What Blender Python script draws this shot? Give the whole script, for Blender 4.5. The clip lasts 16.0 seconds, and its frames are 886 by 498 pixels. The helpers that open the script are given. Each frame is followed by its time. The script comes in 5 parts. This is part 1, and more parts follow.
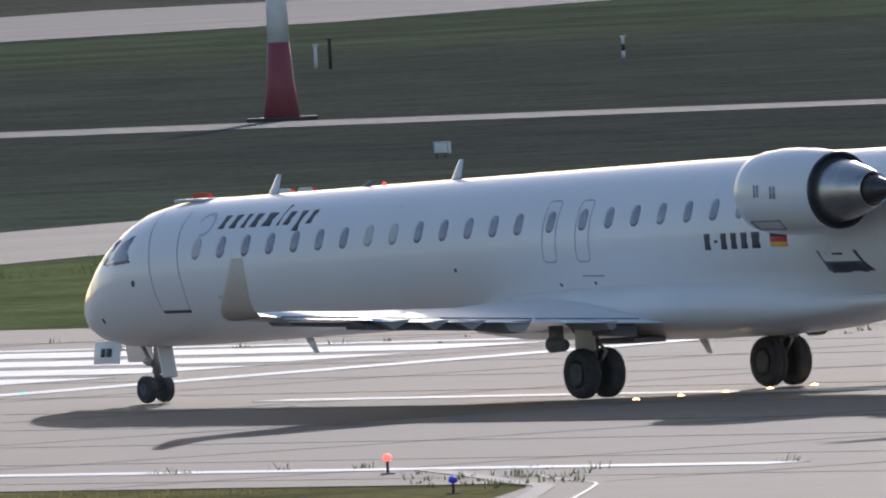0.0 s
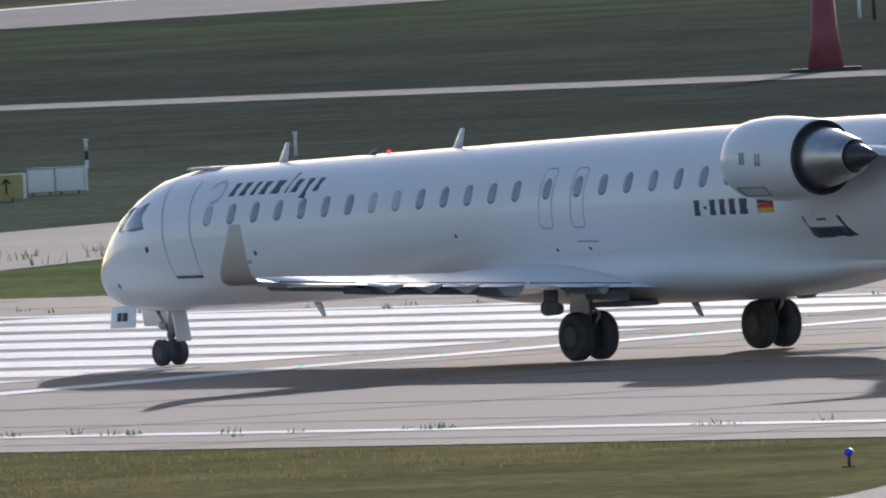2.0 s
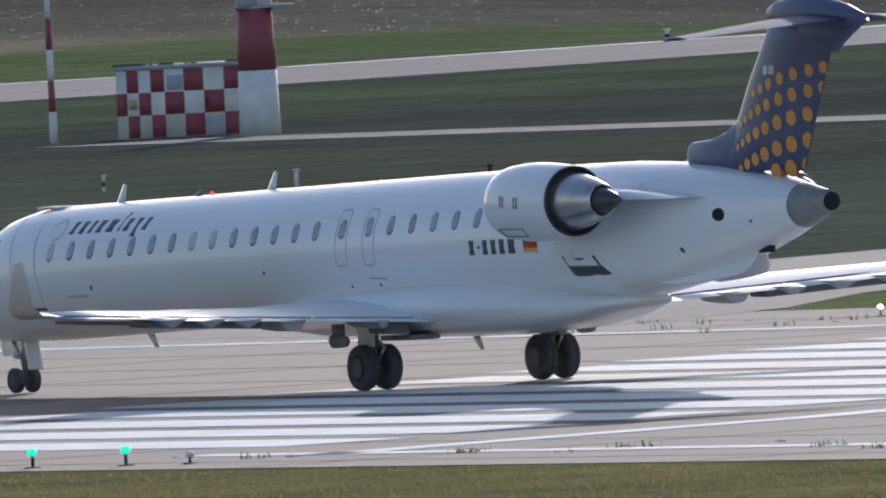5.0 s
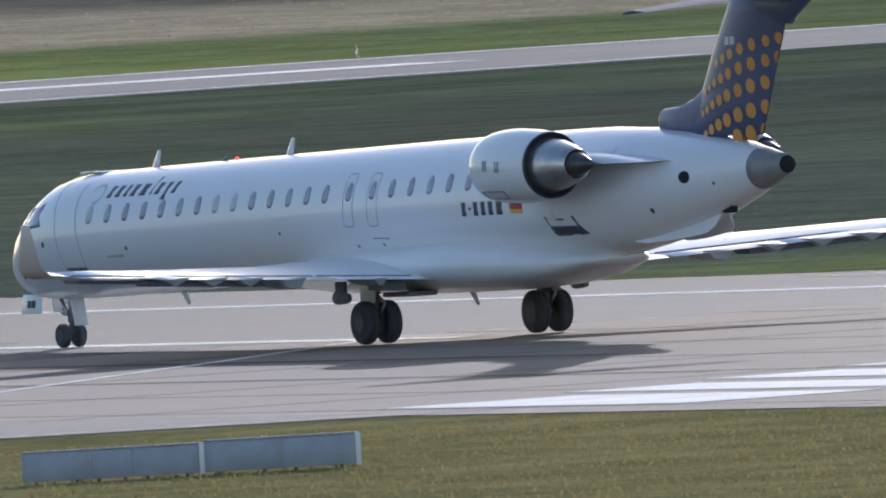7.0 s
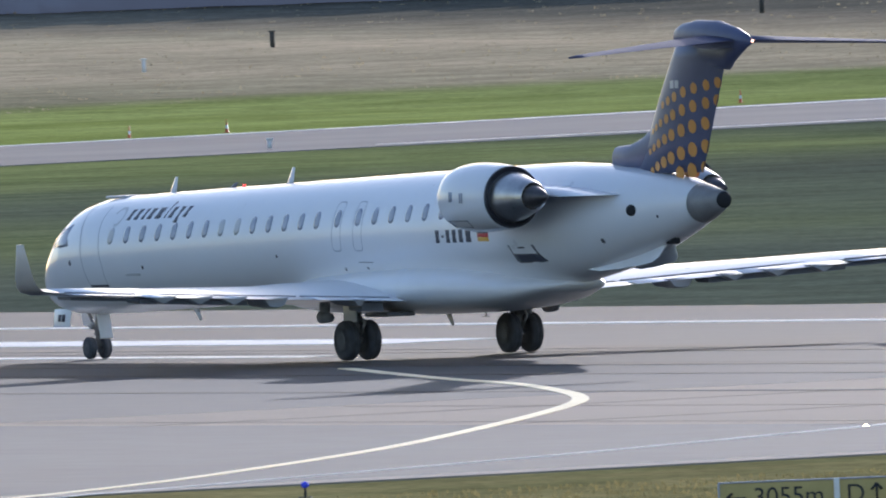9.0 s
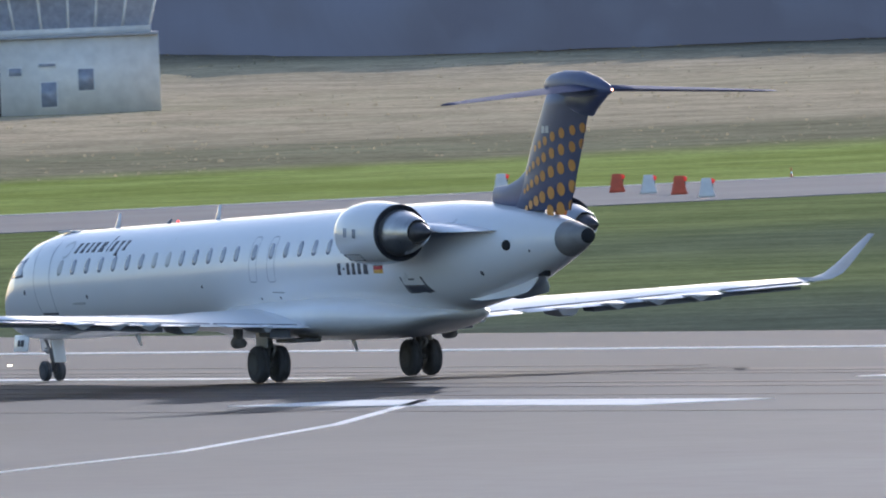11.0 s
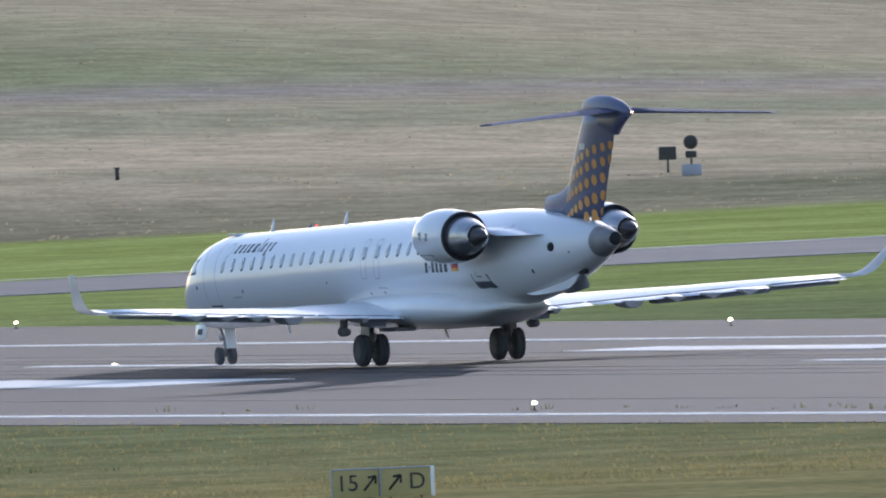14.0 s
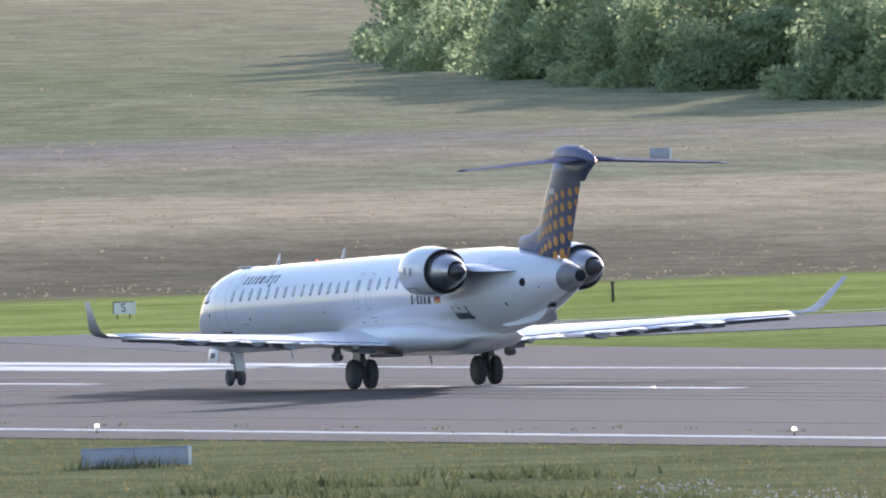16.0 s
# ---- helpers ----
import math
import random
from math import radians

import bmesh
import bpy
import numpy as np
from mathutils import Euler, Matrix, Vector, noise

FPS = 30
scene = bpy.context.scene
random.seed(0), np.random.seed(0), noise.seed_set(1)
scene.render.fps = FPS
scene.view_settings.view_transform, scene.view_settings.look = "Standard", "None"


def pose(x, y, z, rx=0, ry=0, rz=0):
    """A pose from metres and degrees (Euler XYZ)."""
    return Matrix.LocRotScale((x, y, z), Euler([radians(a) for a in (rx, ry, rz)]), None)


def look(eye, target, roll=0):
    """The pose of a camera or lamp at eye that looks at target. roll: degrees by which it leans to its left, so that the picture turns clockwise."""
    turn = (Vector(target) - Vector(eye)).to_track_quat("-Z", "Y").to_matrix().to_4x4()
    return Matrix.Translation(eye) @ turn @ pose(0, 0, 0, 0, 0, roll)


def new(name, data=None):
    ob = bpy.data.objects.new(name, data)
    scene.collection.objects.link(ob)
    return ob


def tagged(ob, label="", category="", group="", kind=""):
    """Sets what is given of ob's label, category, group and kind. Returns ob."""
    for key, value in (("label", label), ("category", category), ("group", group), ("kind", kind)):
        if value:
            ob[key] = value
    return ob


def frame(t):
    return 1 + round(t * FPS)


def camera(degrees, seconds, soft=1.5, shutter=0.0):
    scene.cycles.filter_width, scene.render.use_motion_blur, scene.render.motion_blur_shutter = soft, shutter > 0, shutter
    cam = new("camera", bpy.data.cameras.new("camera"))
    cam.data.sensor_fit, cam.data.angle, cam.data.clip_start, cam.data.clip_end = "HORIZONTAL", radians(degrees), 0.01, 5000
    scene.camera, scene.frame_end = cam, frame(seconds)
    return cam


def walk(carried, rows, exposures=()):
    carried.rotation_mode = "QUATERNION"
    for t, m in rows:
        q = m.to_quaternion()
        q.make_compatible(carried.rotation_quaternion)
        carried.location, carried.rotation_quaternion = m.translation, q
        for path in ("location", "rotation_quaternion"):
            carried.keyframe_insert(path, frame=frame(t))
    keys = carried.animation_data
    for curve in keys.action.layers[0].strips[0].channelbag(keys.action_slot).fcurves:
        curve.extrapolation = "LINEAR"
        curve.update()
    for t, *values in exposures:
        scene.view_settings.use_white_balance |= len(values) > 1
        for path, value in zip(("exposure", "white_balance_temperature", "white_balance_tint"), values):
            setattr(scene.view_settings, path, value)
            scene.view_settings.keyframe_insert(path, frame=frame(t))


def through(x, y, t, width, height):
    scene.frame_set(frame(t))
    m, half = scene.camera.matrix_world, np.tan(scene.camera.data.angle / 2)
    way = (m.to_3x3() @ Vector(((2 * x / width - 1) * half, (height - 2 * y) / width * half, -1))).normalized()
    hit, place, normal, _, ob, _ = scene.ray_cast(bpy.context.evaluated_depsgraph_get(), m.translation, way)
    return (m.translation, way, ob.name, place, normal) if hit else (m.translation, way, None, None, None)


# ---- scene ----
cam = camera(1.7034, 16.0, soft=2.0, shutter=0.08)
EYE_H = 11.871
CAMERA_ROWS = [  # seconds, pan, tilt down, roll, degrees
    (0, -34.487, 0.960, -2.97),
    (0.5, -34.195, 0.964, -3.01),
    (1, -33.925, 0.924, -3.05),
    (1.5, -33.703, 0.951, -3.11),
    (2, -33.437, 0.999, -3.11),
    (2.5, -33.162, 1.000, -2.90),
    (3, -32.883, 0.966, -2.76),
    (3.5, -32.535, 0.945, -2.80),
    (4, -32.179, 0.942, -2.88),
    (4.5, -31.856, 0.912, -2.82),
    (5, -31.465, 0.887, -2.97),
    (5.2, -31.287, 0.890, -2.97),
    (7.3, -29.222, 0.906, -3.38),
    (7.5, -29.022, 0.897, -3.40),
    (8, -28.452, 0.835, -2.96),
    (8.5, -27.842, 0.820, -2.75),
    (9, -27.303, 0.802, -2.37),
    (9.5, -26.727, 0.760, -2.66),
    (10, -26.204, 0.708, -2.37),
    (10.2, -26.001, 0.697, -2.34),
    (12.3, -23.566, 0.662, -2.30),
    (12.5, -23.309, 0.646, -2.29),
    (13, -22.691, 0.596, -2.27),
    (13.5, -22.112, 0.614, -2.48),
    (14, -21.555, 0.587, -2.53),
    (14.5, -21.098, 0.551, -2.02),
    (15, -20.509, 0.556, -1.86),
    (15.5, -19.945, 0.518, -1.81),
    (16, -19.537, 0.470, -1.74),
]
PLANE_ROWS = [  # seconds, x, y, heading
    (0, 308.48, 441.44, 0.03),
    (0.5, 308.51, 445.22, 0.07),
    (1, 308.52, 449.40, 0.14),
    (1.5, 308.50, 454.09, 0.30),
    (2, 308.47, 459.32, 0.45),
    (2.5, 308.42, 465.10, 0.51),
    (3, 308.35, 471.42, 0.57),
    (3.5, 308.29, 478.25, 0.55),
    (4, 308.23, 485.76, 0.38),
    (4.5, 308.19, 494.04, 0.02),
    (5, 308.21, 503.07, -0.29),
    (5.2, 308.21, 506.86, -0.42),
    (7.3, 308.46, 551.22, -0.30),
    (7.5, 308.47, 556.28, -0.24),
    (8, 308.44, 569.44, -0.11),
    (8.5, 308.45, 583.32, -0.09),
    (9, 308.46, 597.93, -0.05),
    (9.5, 308.48, 613.23, 0.11),
    (10, 308.45, 629.08, 0.31),
    (10.2, 308.43, 635.61, 0.38),
    (12.3, 308.38, 712.16, -0.30),
    (12.5, 308.42, 720.10, -0.39),
    (13, 308.60, 740.47, -0.66),
    (13.5, 308.82, 761.45, -0.74),
    (14, 309.04, 782.93, -0.62),
    (14.5, 309.17, 804.66, -0.07),
    (15, 309.13, 826.61, 0.45),
    (15.5, 308.90, 848.92, 0.77),
    (16, 308.55, 871.60, 0.73),
]

walk(cam, [(t, pose(0, 0, EYE_H, 90 - tilt, 0, pan) @ pose(0, 0, 0, 0, 0, roll)) for t, pan, tilt, roll in CAMERA_ROWS],
     [(0, 0.09, 6020, 18), (5.0, 0.15, 5900, 17), (7.5, 0.44, 5740, 17), (10.0, 0.64, 5720, 18), (12.5, 0.61, 5660, 18), (14.5, 0.78, 5720, 20), (16.0, 0.97, 5830, 23)])

# ---- light ----
SUN_AZ, SUN_EL = 41.0, 13.2  # degrees from the runway's heading to its right; above the horizon
world = bpy.data.worlds.new("sky")
scene.world = world
world.use_nodes = True
wn = world.node_tree.nodes
sky = wn.new("ShaderNodeTexSky")
sky.sky_type = "NISHITA"
sky.sun_disc = False
sky.sun_elevation, sky.sun_rotation = radians(SUN_EL), radians(SUN_AZ)
sky.air_density, sky.dust_density = 1.0, 0.7
wn["Background"].inputs["Strength"].default_value = 0.15
world.node_tree.links.new(sky.outputs["Color"], wn["Background"].inputs["Color"])
sun = new("sun", bpy.data.lights.new("sun", "SUN"))
sun.data.energy, sun.data.angle, sun.data.color = 3.05, radians(0.6), (1.0, 0.93, 0.82)
SUN_DIR = Vector((math.sin(radians(SUN_AZ)) * math.cos(radians(SUN_EL)), math.cos(radians(SUN_AZ)) * math.cos(radians(SUN_EL)), math.sin(radians(SUN_EL))))
sun.matrix_world = look((308, 480, 80), Vector((308, 480, 80)) - SUN_DIR)


# ---- materials ----
def shader(name, color, rough=0.6, metal=0.0, spread=0.12, scale=3.0, fine=25.0, bump=0.1, second=None, coat=0.0, glow=0.0, spec=0.5, local=False, stretch=(1, 1, 1)):
    """A surface with coarse stains and fine grain in its colour, its gloss and its relief. scale, fine: patches per metre."""
    m = bpy.data.materials.new(name)
    m.use_nodes = True
    n, l = m.node_tree.nodes, m.node_tree.links
    b = n["Principled BSDF"]
    co = n.new("ShaderNodeTexCoord")
    mp = n.new("ShaderNodeMapping")
    mp.inputs["Scale"].default_value = stretch
    if local:
        l.new(co.outputs["Object"], mp.inputs["Vector"])
    else:
        geo = n.new("ShaderNodeNewGeometry")
        l.new(geo.outputs["Position"], mp.inputs["Vector"])
    big, small = n.new("ShaderNodeTexNoise"), n.new("ShaderNodeTexNoise")
    for tex, s, d in ((big, scale, 5), (small, fine, 3)):
        tex.inputs["Scale"].default_value, tex.inputs["Detail"].default_value = s, d
        l.new(mp.outputs["Vector"], tex.inputs["Vector"])
    mix = n.new("ShaderNodeMix")
    mix.data_type = "RGBA"
    a = [max(0.0, c * (1 - spread)) for c in color]
    c2 = second if second else [min(1.0, c * (1 + spread)) for c in color]
    mix.inputs["A"].default_value, mix.inputs["B"].default_value = (*a, 1), (*c2, 1)
    ramp = n.new("ShaderNodeMapRange")
    ramp.inputs["From Min"].default_value, ramp.inputs["From Max"].default_value = 0.3, 0.7
    l.new(big.outputs["Fac"], ramp.inputs["Value"])
    l.new(ramp.outputs["Result"], mix.inputs["Factor"])
    grain = n.new("ShaderNodeMix")
    grain.data_type, grain.blend_type = "RGBA", "MULTIPLY"
    grain.inputs["Factor"].default_value = 1.0
    gr = n.new("ShaderNodeMapRange")
    gr.inputs["To Min"].default_value, gr.inputs["To Max"].default_value = 1 - spread, 1 + spread
    l.new(small.outputs["Fac"], gr.inputs["Value"])
    l.new(mix.outputs["Result"], grain.inputs["A"])
    l.new(gr.outputs["Result"], grain.inputs["B"])
    l.new(grain.outputs["Result"], b.inputs["Base Color"])
    rr = n.new("ShaderNodeMapRange")
    rr.inputs["To Min"].default_value, rr.inputs["To Max"].default_value = max(0.02, rough - (0.08 if bump else 0.015)), min(1, rough + (0.08 if bump else 0.015))
    l.new(big.outputs["Fac"], rr.inputs["Value"])
    l.new(rr.outputs["Result"], b.inputs["Roughness"])
    b.inputs["Metallic"].default_value, b.inputs["Coat Weight"].default_value = metal, coat
    b.inputs["Specular IOR Level"].default_value = spec
    if bump:
        bp = n.new("ShaderNodeBump")
        bp.inputs["Strength"].default_value, bp.inputs["Distance"].default_value = bump, 0.02
        l.new(small.outputs["Fac"], bp.inputs["Height"])
        l.new(bp.outputs["Normal"], b.inputs["Normal"])
    if glow:
        b.inputs["Emission Color"].default_value, b.inputs["Emission Strength"].default_value = (*color, 1), glow
    return m


WHITE = shader("aircraft_white_paint", (0.785, 0.795, 0.825), 0.28, spread=0.012, scale=0.9, fine=9, bump=0.0, coat=0.35, local=True)
GREY_PAINT = shader("aircraft_grey_paint", (0.50, 0.51, 0.53), 0.35, spread=0.06, scale=2, bump=0.0, local=True)
BELLY = shader("aircraft_belly_white", (0.74, 0.74, 0.75), 0.3, spread=0.025, scale=1.2, bump=0.0, coat=0.2, local=True)
NAVY = shader("aircraft_navy_paint", (0.080, 0.090, 0.170), 0.38, spread=0.12, scale=1.5, bump=0.0, spec=0.5, local=True)
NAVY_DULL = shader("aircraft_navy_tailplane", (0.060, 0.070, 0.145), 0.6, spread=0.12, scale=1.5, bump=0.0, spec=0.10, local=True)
ORANGE = shader("aircraft_orange_paint", (0.64, 0.29, 0.06), 0.4, spread=0.08, bump=0.0, local=True)
METAL = shader("bare_metal", (0.55, 0.54, 0.53), 0.32, 0.9, spread=0.12, scale=4, bump=0.02, local=True)
DUCT = shader("grey_bypass_duct", (0.050, 0.051, 0.062), 0.5, 0.3, spread=0.2, scale=4, bump=0.0, local=True)
HOT_METAL = shader("burnt_metal", (0.10, 0.095, 0.10), 0.45, 0.7, spread=0.25, scale=5, local=True)
DARK = shader("dark_opening", (0.012, 0.013, 0.016), 0.8, spread=0.2, local=True)
SEAL = shader("grey_seal", (0.20, 0.21, 0.24), 0.6, spread=0.15, local=True)
INK = shader("dark_grey_lettering", (0.06, 0.063, 0.085), 0.5, spread=0.1, bump=0, local=True)
GLASS = shader("dark_cabin_glass", (0.29, 0.315, 0.39), 0.16, spread=0.2, bump=0, spec=0.7, local=True)
TYRE = shader("tyre_rubber", (0.058, 0.062, 0.074), 0.75, spread=0.25, scale=6, fine=60, local=True)
RIM = shader("wheel_rim_grey", (0.085, 0.09, 0.105), 0.6, 0.0, spread=0.2, scale=8, local=True)
DOOR_SEAM = shader("pale_door_seam", (0.33, 0.35, 0.41), 0.5, spread=0.1, bump=0, local=True)
STRUT = shader("gear_steel", (0.30, 0.30, 0.31), 0.4, 0.5, spread=0.2, scale=8, local=True)
# winglets darker and creamier than the white of the wings
WINGLET = shader("winglet_cream", (0.60, 0.56, 0.51), 0.4, spread=0.03, bump=0.0, local=True)
# dark tone for the built shade under the wing's trailing edge
FLAP_SHADE = shader("flap_shade_grey", (0.16, 0.17, 0.20), 0.55, spread=0.08, scale=2, bump=0.0, spec=0.2, local=True)
FAIRING = shader("flap_fairing_grey", (0.38, 0.39, 0.42), 0.4, spread=0.06, scale=2, bump=0.0, local=True)
TAIL_METAL = shader("tail_cone_metal", (0.27, 0.265, 0.265), 0.45, 0.2, spread=0.12, scale=3, bump=0.0, local=True)
BEACON = shader("red_beacon", (1.0, 0.03, 0.02), 0.3, glow=2.5, bump=0, local=True)
LAMP_WARM = shader("warm_lamp", (1.0, 0.48, 0.28), 0.3, glow=4.0, bump=0, local=True)


def foliage(name, dark, light, scale, through=0.45):
    """Thin leaves or blades that let part of the light through."""
    m = bpy.data.materials.new(name)
    m.use_nodes = True
    n, l = m.node_tree.nodes, m.node_tree.links
    n.remove(n["Principled BSDF"])
    geo, tex, mix = n.new("ShaderNodeNewGeometry"), n.new("ShaderNodeTexNoise"), n.new("ShaderNodeMix")
    mix.data_type = "RGBA"
    tex.inputs["Scale"].default_value, tex.inputs["Detail"].default_value = scale, 4
    l.new(geo.outputs["Position"], tex.inputs["Vector"])
    add = n.new("ShaderNodeMath")
    add.operation = "MULTIPLY_ADD"
    l.new(geo.outputs["Random Per Island"], add.inputs[0])
    add.inputs[1].default_value = 0.5
    l.new(tex.outputs["Fac"], add.inputs[2])
    rr = n.new("ShaderNodeMapRange")
    rr.inputs["From Min"].default_value, rr.inputs["From Max"].default_value = 0.4, 1.05
    l.new(add.outputs[0], rr.inputs["Value"])
    l.new(rr.outputs["Result"], mix.inputs["Factor"])
    mix.inputs["A"].default_value, mix.inputs["B"].default_value = (*dark, 1), (*light, 1)
    dif, tra, sh = n.new("ShaderNodeBsdfDiffuse"), n.new("ShaderNodeBsdfTranslucent"), n.new("ShaderNodeMixShader")
    sh.inputs["Fac"].default_value = through
    for b in (dif, tra):
        l.new(mix.outputs["Result"], b.inputs["Color"])
    l.new(dif.outputs[0], sh.inputs[1])
    l.new(tra.outputs[0], sh.inputs[2])
    l.new(sh.outputs[0], n["Material Output"].inputs["Surface"])
    return m


# ---- mesh helpers ----
def link(name, bm, material, parent=None, label="", smooth=True):
    me = bpy.data.meshes.new(name)
    bm.normal_update()
    bm.to_mesh(me)
    bm.free()
    for f in me.polygons:
        f.use_smooth = smooth
    for m in (material if isinstance(material, (list, tuple)) else [material]):
        me.materials.append(m)
    ob = new(name, me)
    if parent:
        ob.parent = parent
    if label:
        tagged(ob, label)
    return ob


part = link


def empty(name, label, category, m=None, group=""):
    ob = new(name)
    ob.empty_display_size = 0.2
    if m is not None:
        ob.matrix_basis = m
    return tagged(ob, label, category, group)


def loft(rings, close=True, cap=True, bm=None):
    bm = bm or bmesh.new()
    vs = [[bm.verts.new(p) for p in r] for r in rings]
    n = len(vs[0])
    for a, b in zip(vs, vs[1:]):
        for i in range(n if close else n - 1):
            j = (i + 1) % n
            bm.faces.new((a[i], a[j], b[j], b[i]))
    if cap and close:
        bm.faces.new(vs[0][::-1])
        bm.faces.new(vs[-1])
    bmesh.ops.recalc_face_normals(bm, faces=bm.faces[:])
    return bm


def box(bm, c, s, rot=None, bevel=0.0):
    m = Matrix.Translation(c) @ (rot.to_4x4() if rot else Matrix()) @ Matrix.Diagonal((*s, 1))
    made = bmesh.ops.create_cube(bm, size=1, matrix=m)
    if bevel:
        edges = list({e for v in made["verts"] for e in v.link_edges})
        bmesh.ops.bevel(bm, geom=edges, offset=bevel, segments=2, affect="EDGES", profile=0.5)
    return bm


def rod(bm, a, b, r1, r2=None, seg=12):
    a, b = Vector(a), Vector(b)
    q = (b - a).to_track_quat("Z", "Y").to_matrix().to_4x4()
    bmesh.ops.create_cone(bm, cap_ends=True, segments=seg, radius1=r1, radius2=r1 if r2 is None else r2, depth=(b - a).length,
                          matrix=Matrix.Translation((a + b) / 2) @ q)
    return bm


def lathe(profile, axis_from, seg=40, bm=None):
    """Turn (along, radius) pairs about the fore-aft axis through axis_from (body coordinates: forward, left, up)."""
    f0, l0, u0 = axis_from
    rings = []
    for f, r in profile:
        rings.append([P(f0 + f, l0 + r * math.cos(2 * math.pi * i / seg), u0 + r * math.sin(2 * math.pi * i / seg)) for i in range(seg)])
    return loft(rings, bm=bm)


def P(f, l, u):
    """Body coordinates (forward, left, up, from the ground under the main wheels) to the aircraft's own space."""
    return Vector((-l, f, u))


# ---- ground ----
def ramp_of(az):
    k = min(1.0, max(0.0, (az - 15.2) / 4.0))
    k = k * k * (3 - 2 * k)
    return 0.0071 + k * 0.0125


def terrain(x, y):
    """Height of the land: flat airfield, then a rise to a grassy hill."""
    d = math.hypot(x, y)
    az = 39.5 - math.degrees(math.atan2(x, y))
    if not -60 < az < 80:
        return 0.0
    t = max(0.0, d - 1290 - 160 * min(1, max(0, (8.2 - az) / 1.2)))
    far = 430 + 400 * min(1, max(0, (az - 15.2) / 4.0))
    t = min(t, far) + max(0, t - far) * 0.05
    z = t * ramp_of(az)
    return z + (0.6 * noise.noise((x / 90, y / 90, 0)) * min(1, t / 150))


def ground_material():
    m = bpy.data.materials.new("airfield_grass")
    m.use_nodes = True
    n, l = m.node_tree.nodes, m.node_tree.links
    b = n["Principled BSDF"]
    b.inputs["Roughness"].default_value = 0.9
    b.inputs["Specular IOR Level"].default_value = 0.0
    geo = n.new("ShaderNodeNewGeometry")
    sep = n.new("ShaderNodeSeparateXYZ")
    l.new(geo.outputs["Position"], sep.inputs["Vector"])

    def tex(scale, detail, stretch=(1, 1, 1)):
        mp = n.new("ShaderNodeMapping")
        mp.inputs["Scale"].default_value = stretch
        l.new(geo.outputs["Position"], mp.inputs["Vector"])
        t = n.new("ShaderNodeTexNoise")
        t.inputs["Scale"].default_value, t.inputs["Detail"].default_value = scale, detail
        l.new(mp.outputs["Vector"], t.inputs["Vector"])
        return t.outputs["Fac"]

    def rng(v, lo, hi, a=0.0, c=1.0):
        r = n.new("ShaderNodeMapRange")
        r.interpolation_type = "SMOOTHSTEP"
        for k, val in (("From Min", lo), ("From Max", hi), ("To Min", a), ("To Max", c)):
            r.inputs[k].default_value = val
        l.new(v, r.inputs["Value"])
        return r.outputs["Result"]

    def mixc(fac, a, c, mode="MIX"):
        x = n.new("ShaderNodeMix")
        x.data_type, x.blend_type = "RGBA", mode
        if isinstance(fac, (int, float)):
            x.inputs["Factor"].default_value = fac
        else:
            l.new(fac, x.inputs["Factor"])
        for k, v in (("A", a), ("B", c)):
            if isinstance(v, tuple):
                x.inputs[k].default_value = (*v, 1)
            else:
                l.new(v, x.inputs[k])
        return x.outputs["Result"]

    def math_(op, a, c):
        x = n.new("ShaderNodeMath")
        x.operation = op
        for i, v in enumerate((a, c)):
            if isinstance(v, (int, float)):
                x.inputs[i].default_value = v
            else:
                l.new(v, x.inputs[i])
        return x.outputs[0]

    X, Y = sep.outputs["X"], sep.outputs["Y"]
    wob = math_("MULTIPLY", math_("SUBTRACT", tex(0.02, 4), 0.5), 40.0)
    yw = math_("ADD", Y, wob)
    lush = mixc(rng(tex(0.05, 5), 0.35, 0.65), (0.19, 0.215, 0.085), (0.245, 0.27, 0.105))
    lush = mixc(rng(X, 500, 540), lush, mixc(rng(tex(0.05, 5), 0.35, 0.65), (0.105, 0.118, 0.075), (0.145, 0.16, 0.095)))
    long_ = mixc(rng(tex(0.035, 5, (1, 0.4, 1)), 0.35, 0.7), (0.118, 0.132, 0.094), (0.148, 0.160, 0.110))
    long_ = mixc(rng(X, 440, 500), long_, mixc(rng(tex(0.035, 5, (1, 0.4, 1)), 0.35, 0.7), (0.090, 0.093, 0.077), (0.116, 0.118, 0.091)))
    verge = mixc(rng(tex(0.15, 5), 0.35, 0.65), (0.30, 0.25, 0.11), (0.22, 0.20, 0.085))
    straw, brown, sage = (0.56, 0.445, 0.29), (0.44, 0.36, 0.235), (0.34, 0.325, 0.20)
    olive, mauve, meadow = (0.235, 0.215, 0.13), (0.35, 0.30, 0.25), (0.30, 0.30, 0.16)
    bands = n.new("ShaderNodeValToRGB")
    bands.color_ramp.elements[0].position, bands.color_ramp.elements[1].position = 0.0, 1.0
    bands.color_ramp.elements[0].color, bands.color_ramp.elements[1].color = (*olive, 1), (*meadow, 1)
    for at, c in ((0.035, olive), (0.07, brown), (0.15, brown), (0.19, straw), (0.33, straw), (0.38, sage), (0.46, sage), (0.50, brown), (0.62, mauve), (0.74, meadow), (0.9, meadow)):
        e = bands.color_ramp.elements.new(at)
        e.color = (*c, 1)
    wide = math_("MULTIPLY", math_("SUBTRACT", tex(0.012, 5, (1.0, 0.5, 1)), 0.5), 55.0)
    l.new(rng(math_("ADD", Y, wide), 1180, 1640), bands.inputs["Fac"])
    dry = mixc(rng(tex(0.02, 6, (1.0, 0.3, 1)), 0.42, 0.62, 0.0, 0.45), bands.outputs["Color"], brown)
    dry = mixc(rng(tex(0.05, 6, (1.0, 0.4, 1)), 0.50, 0.70, 0.0, 0.4), dry, sage)
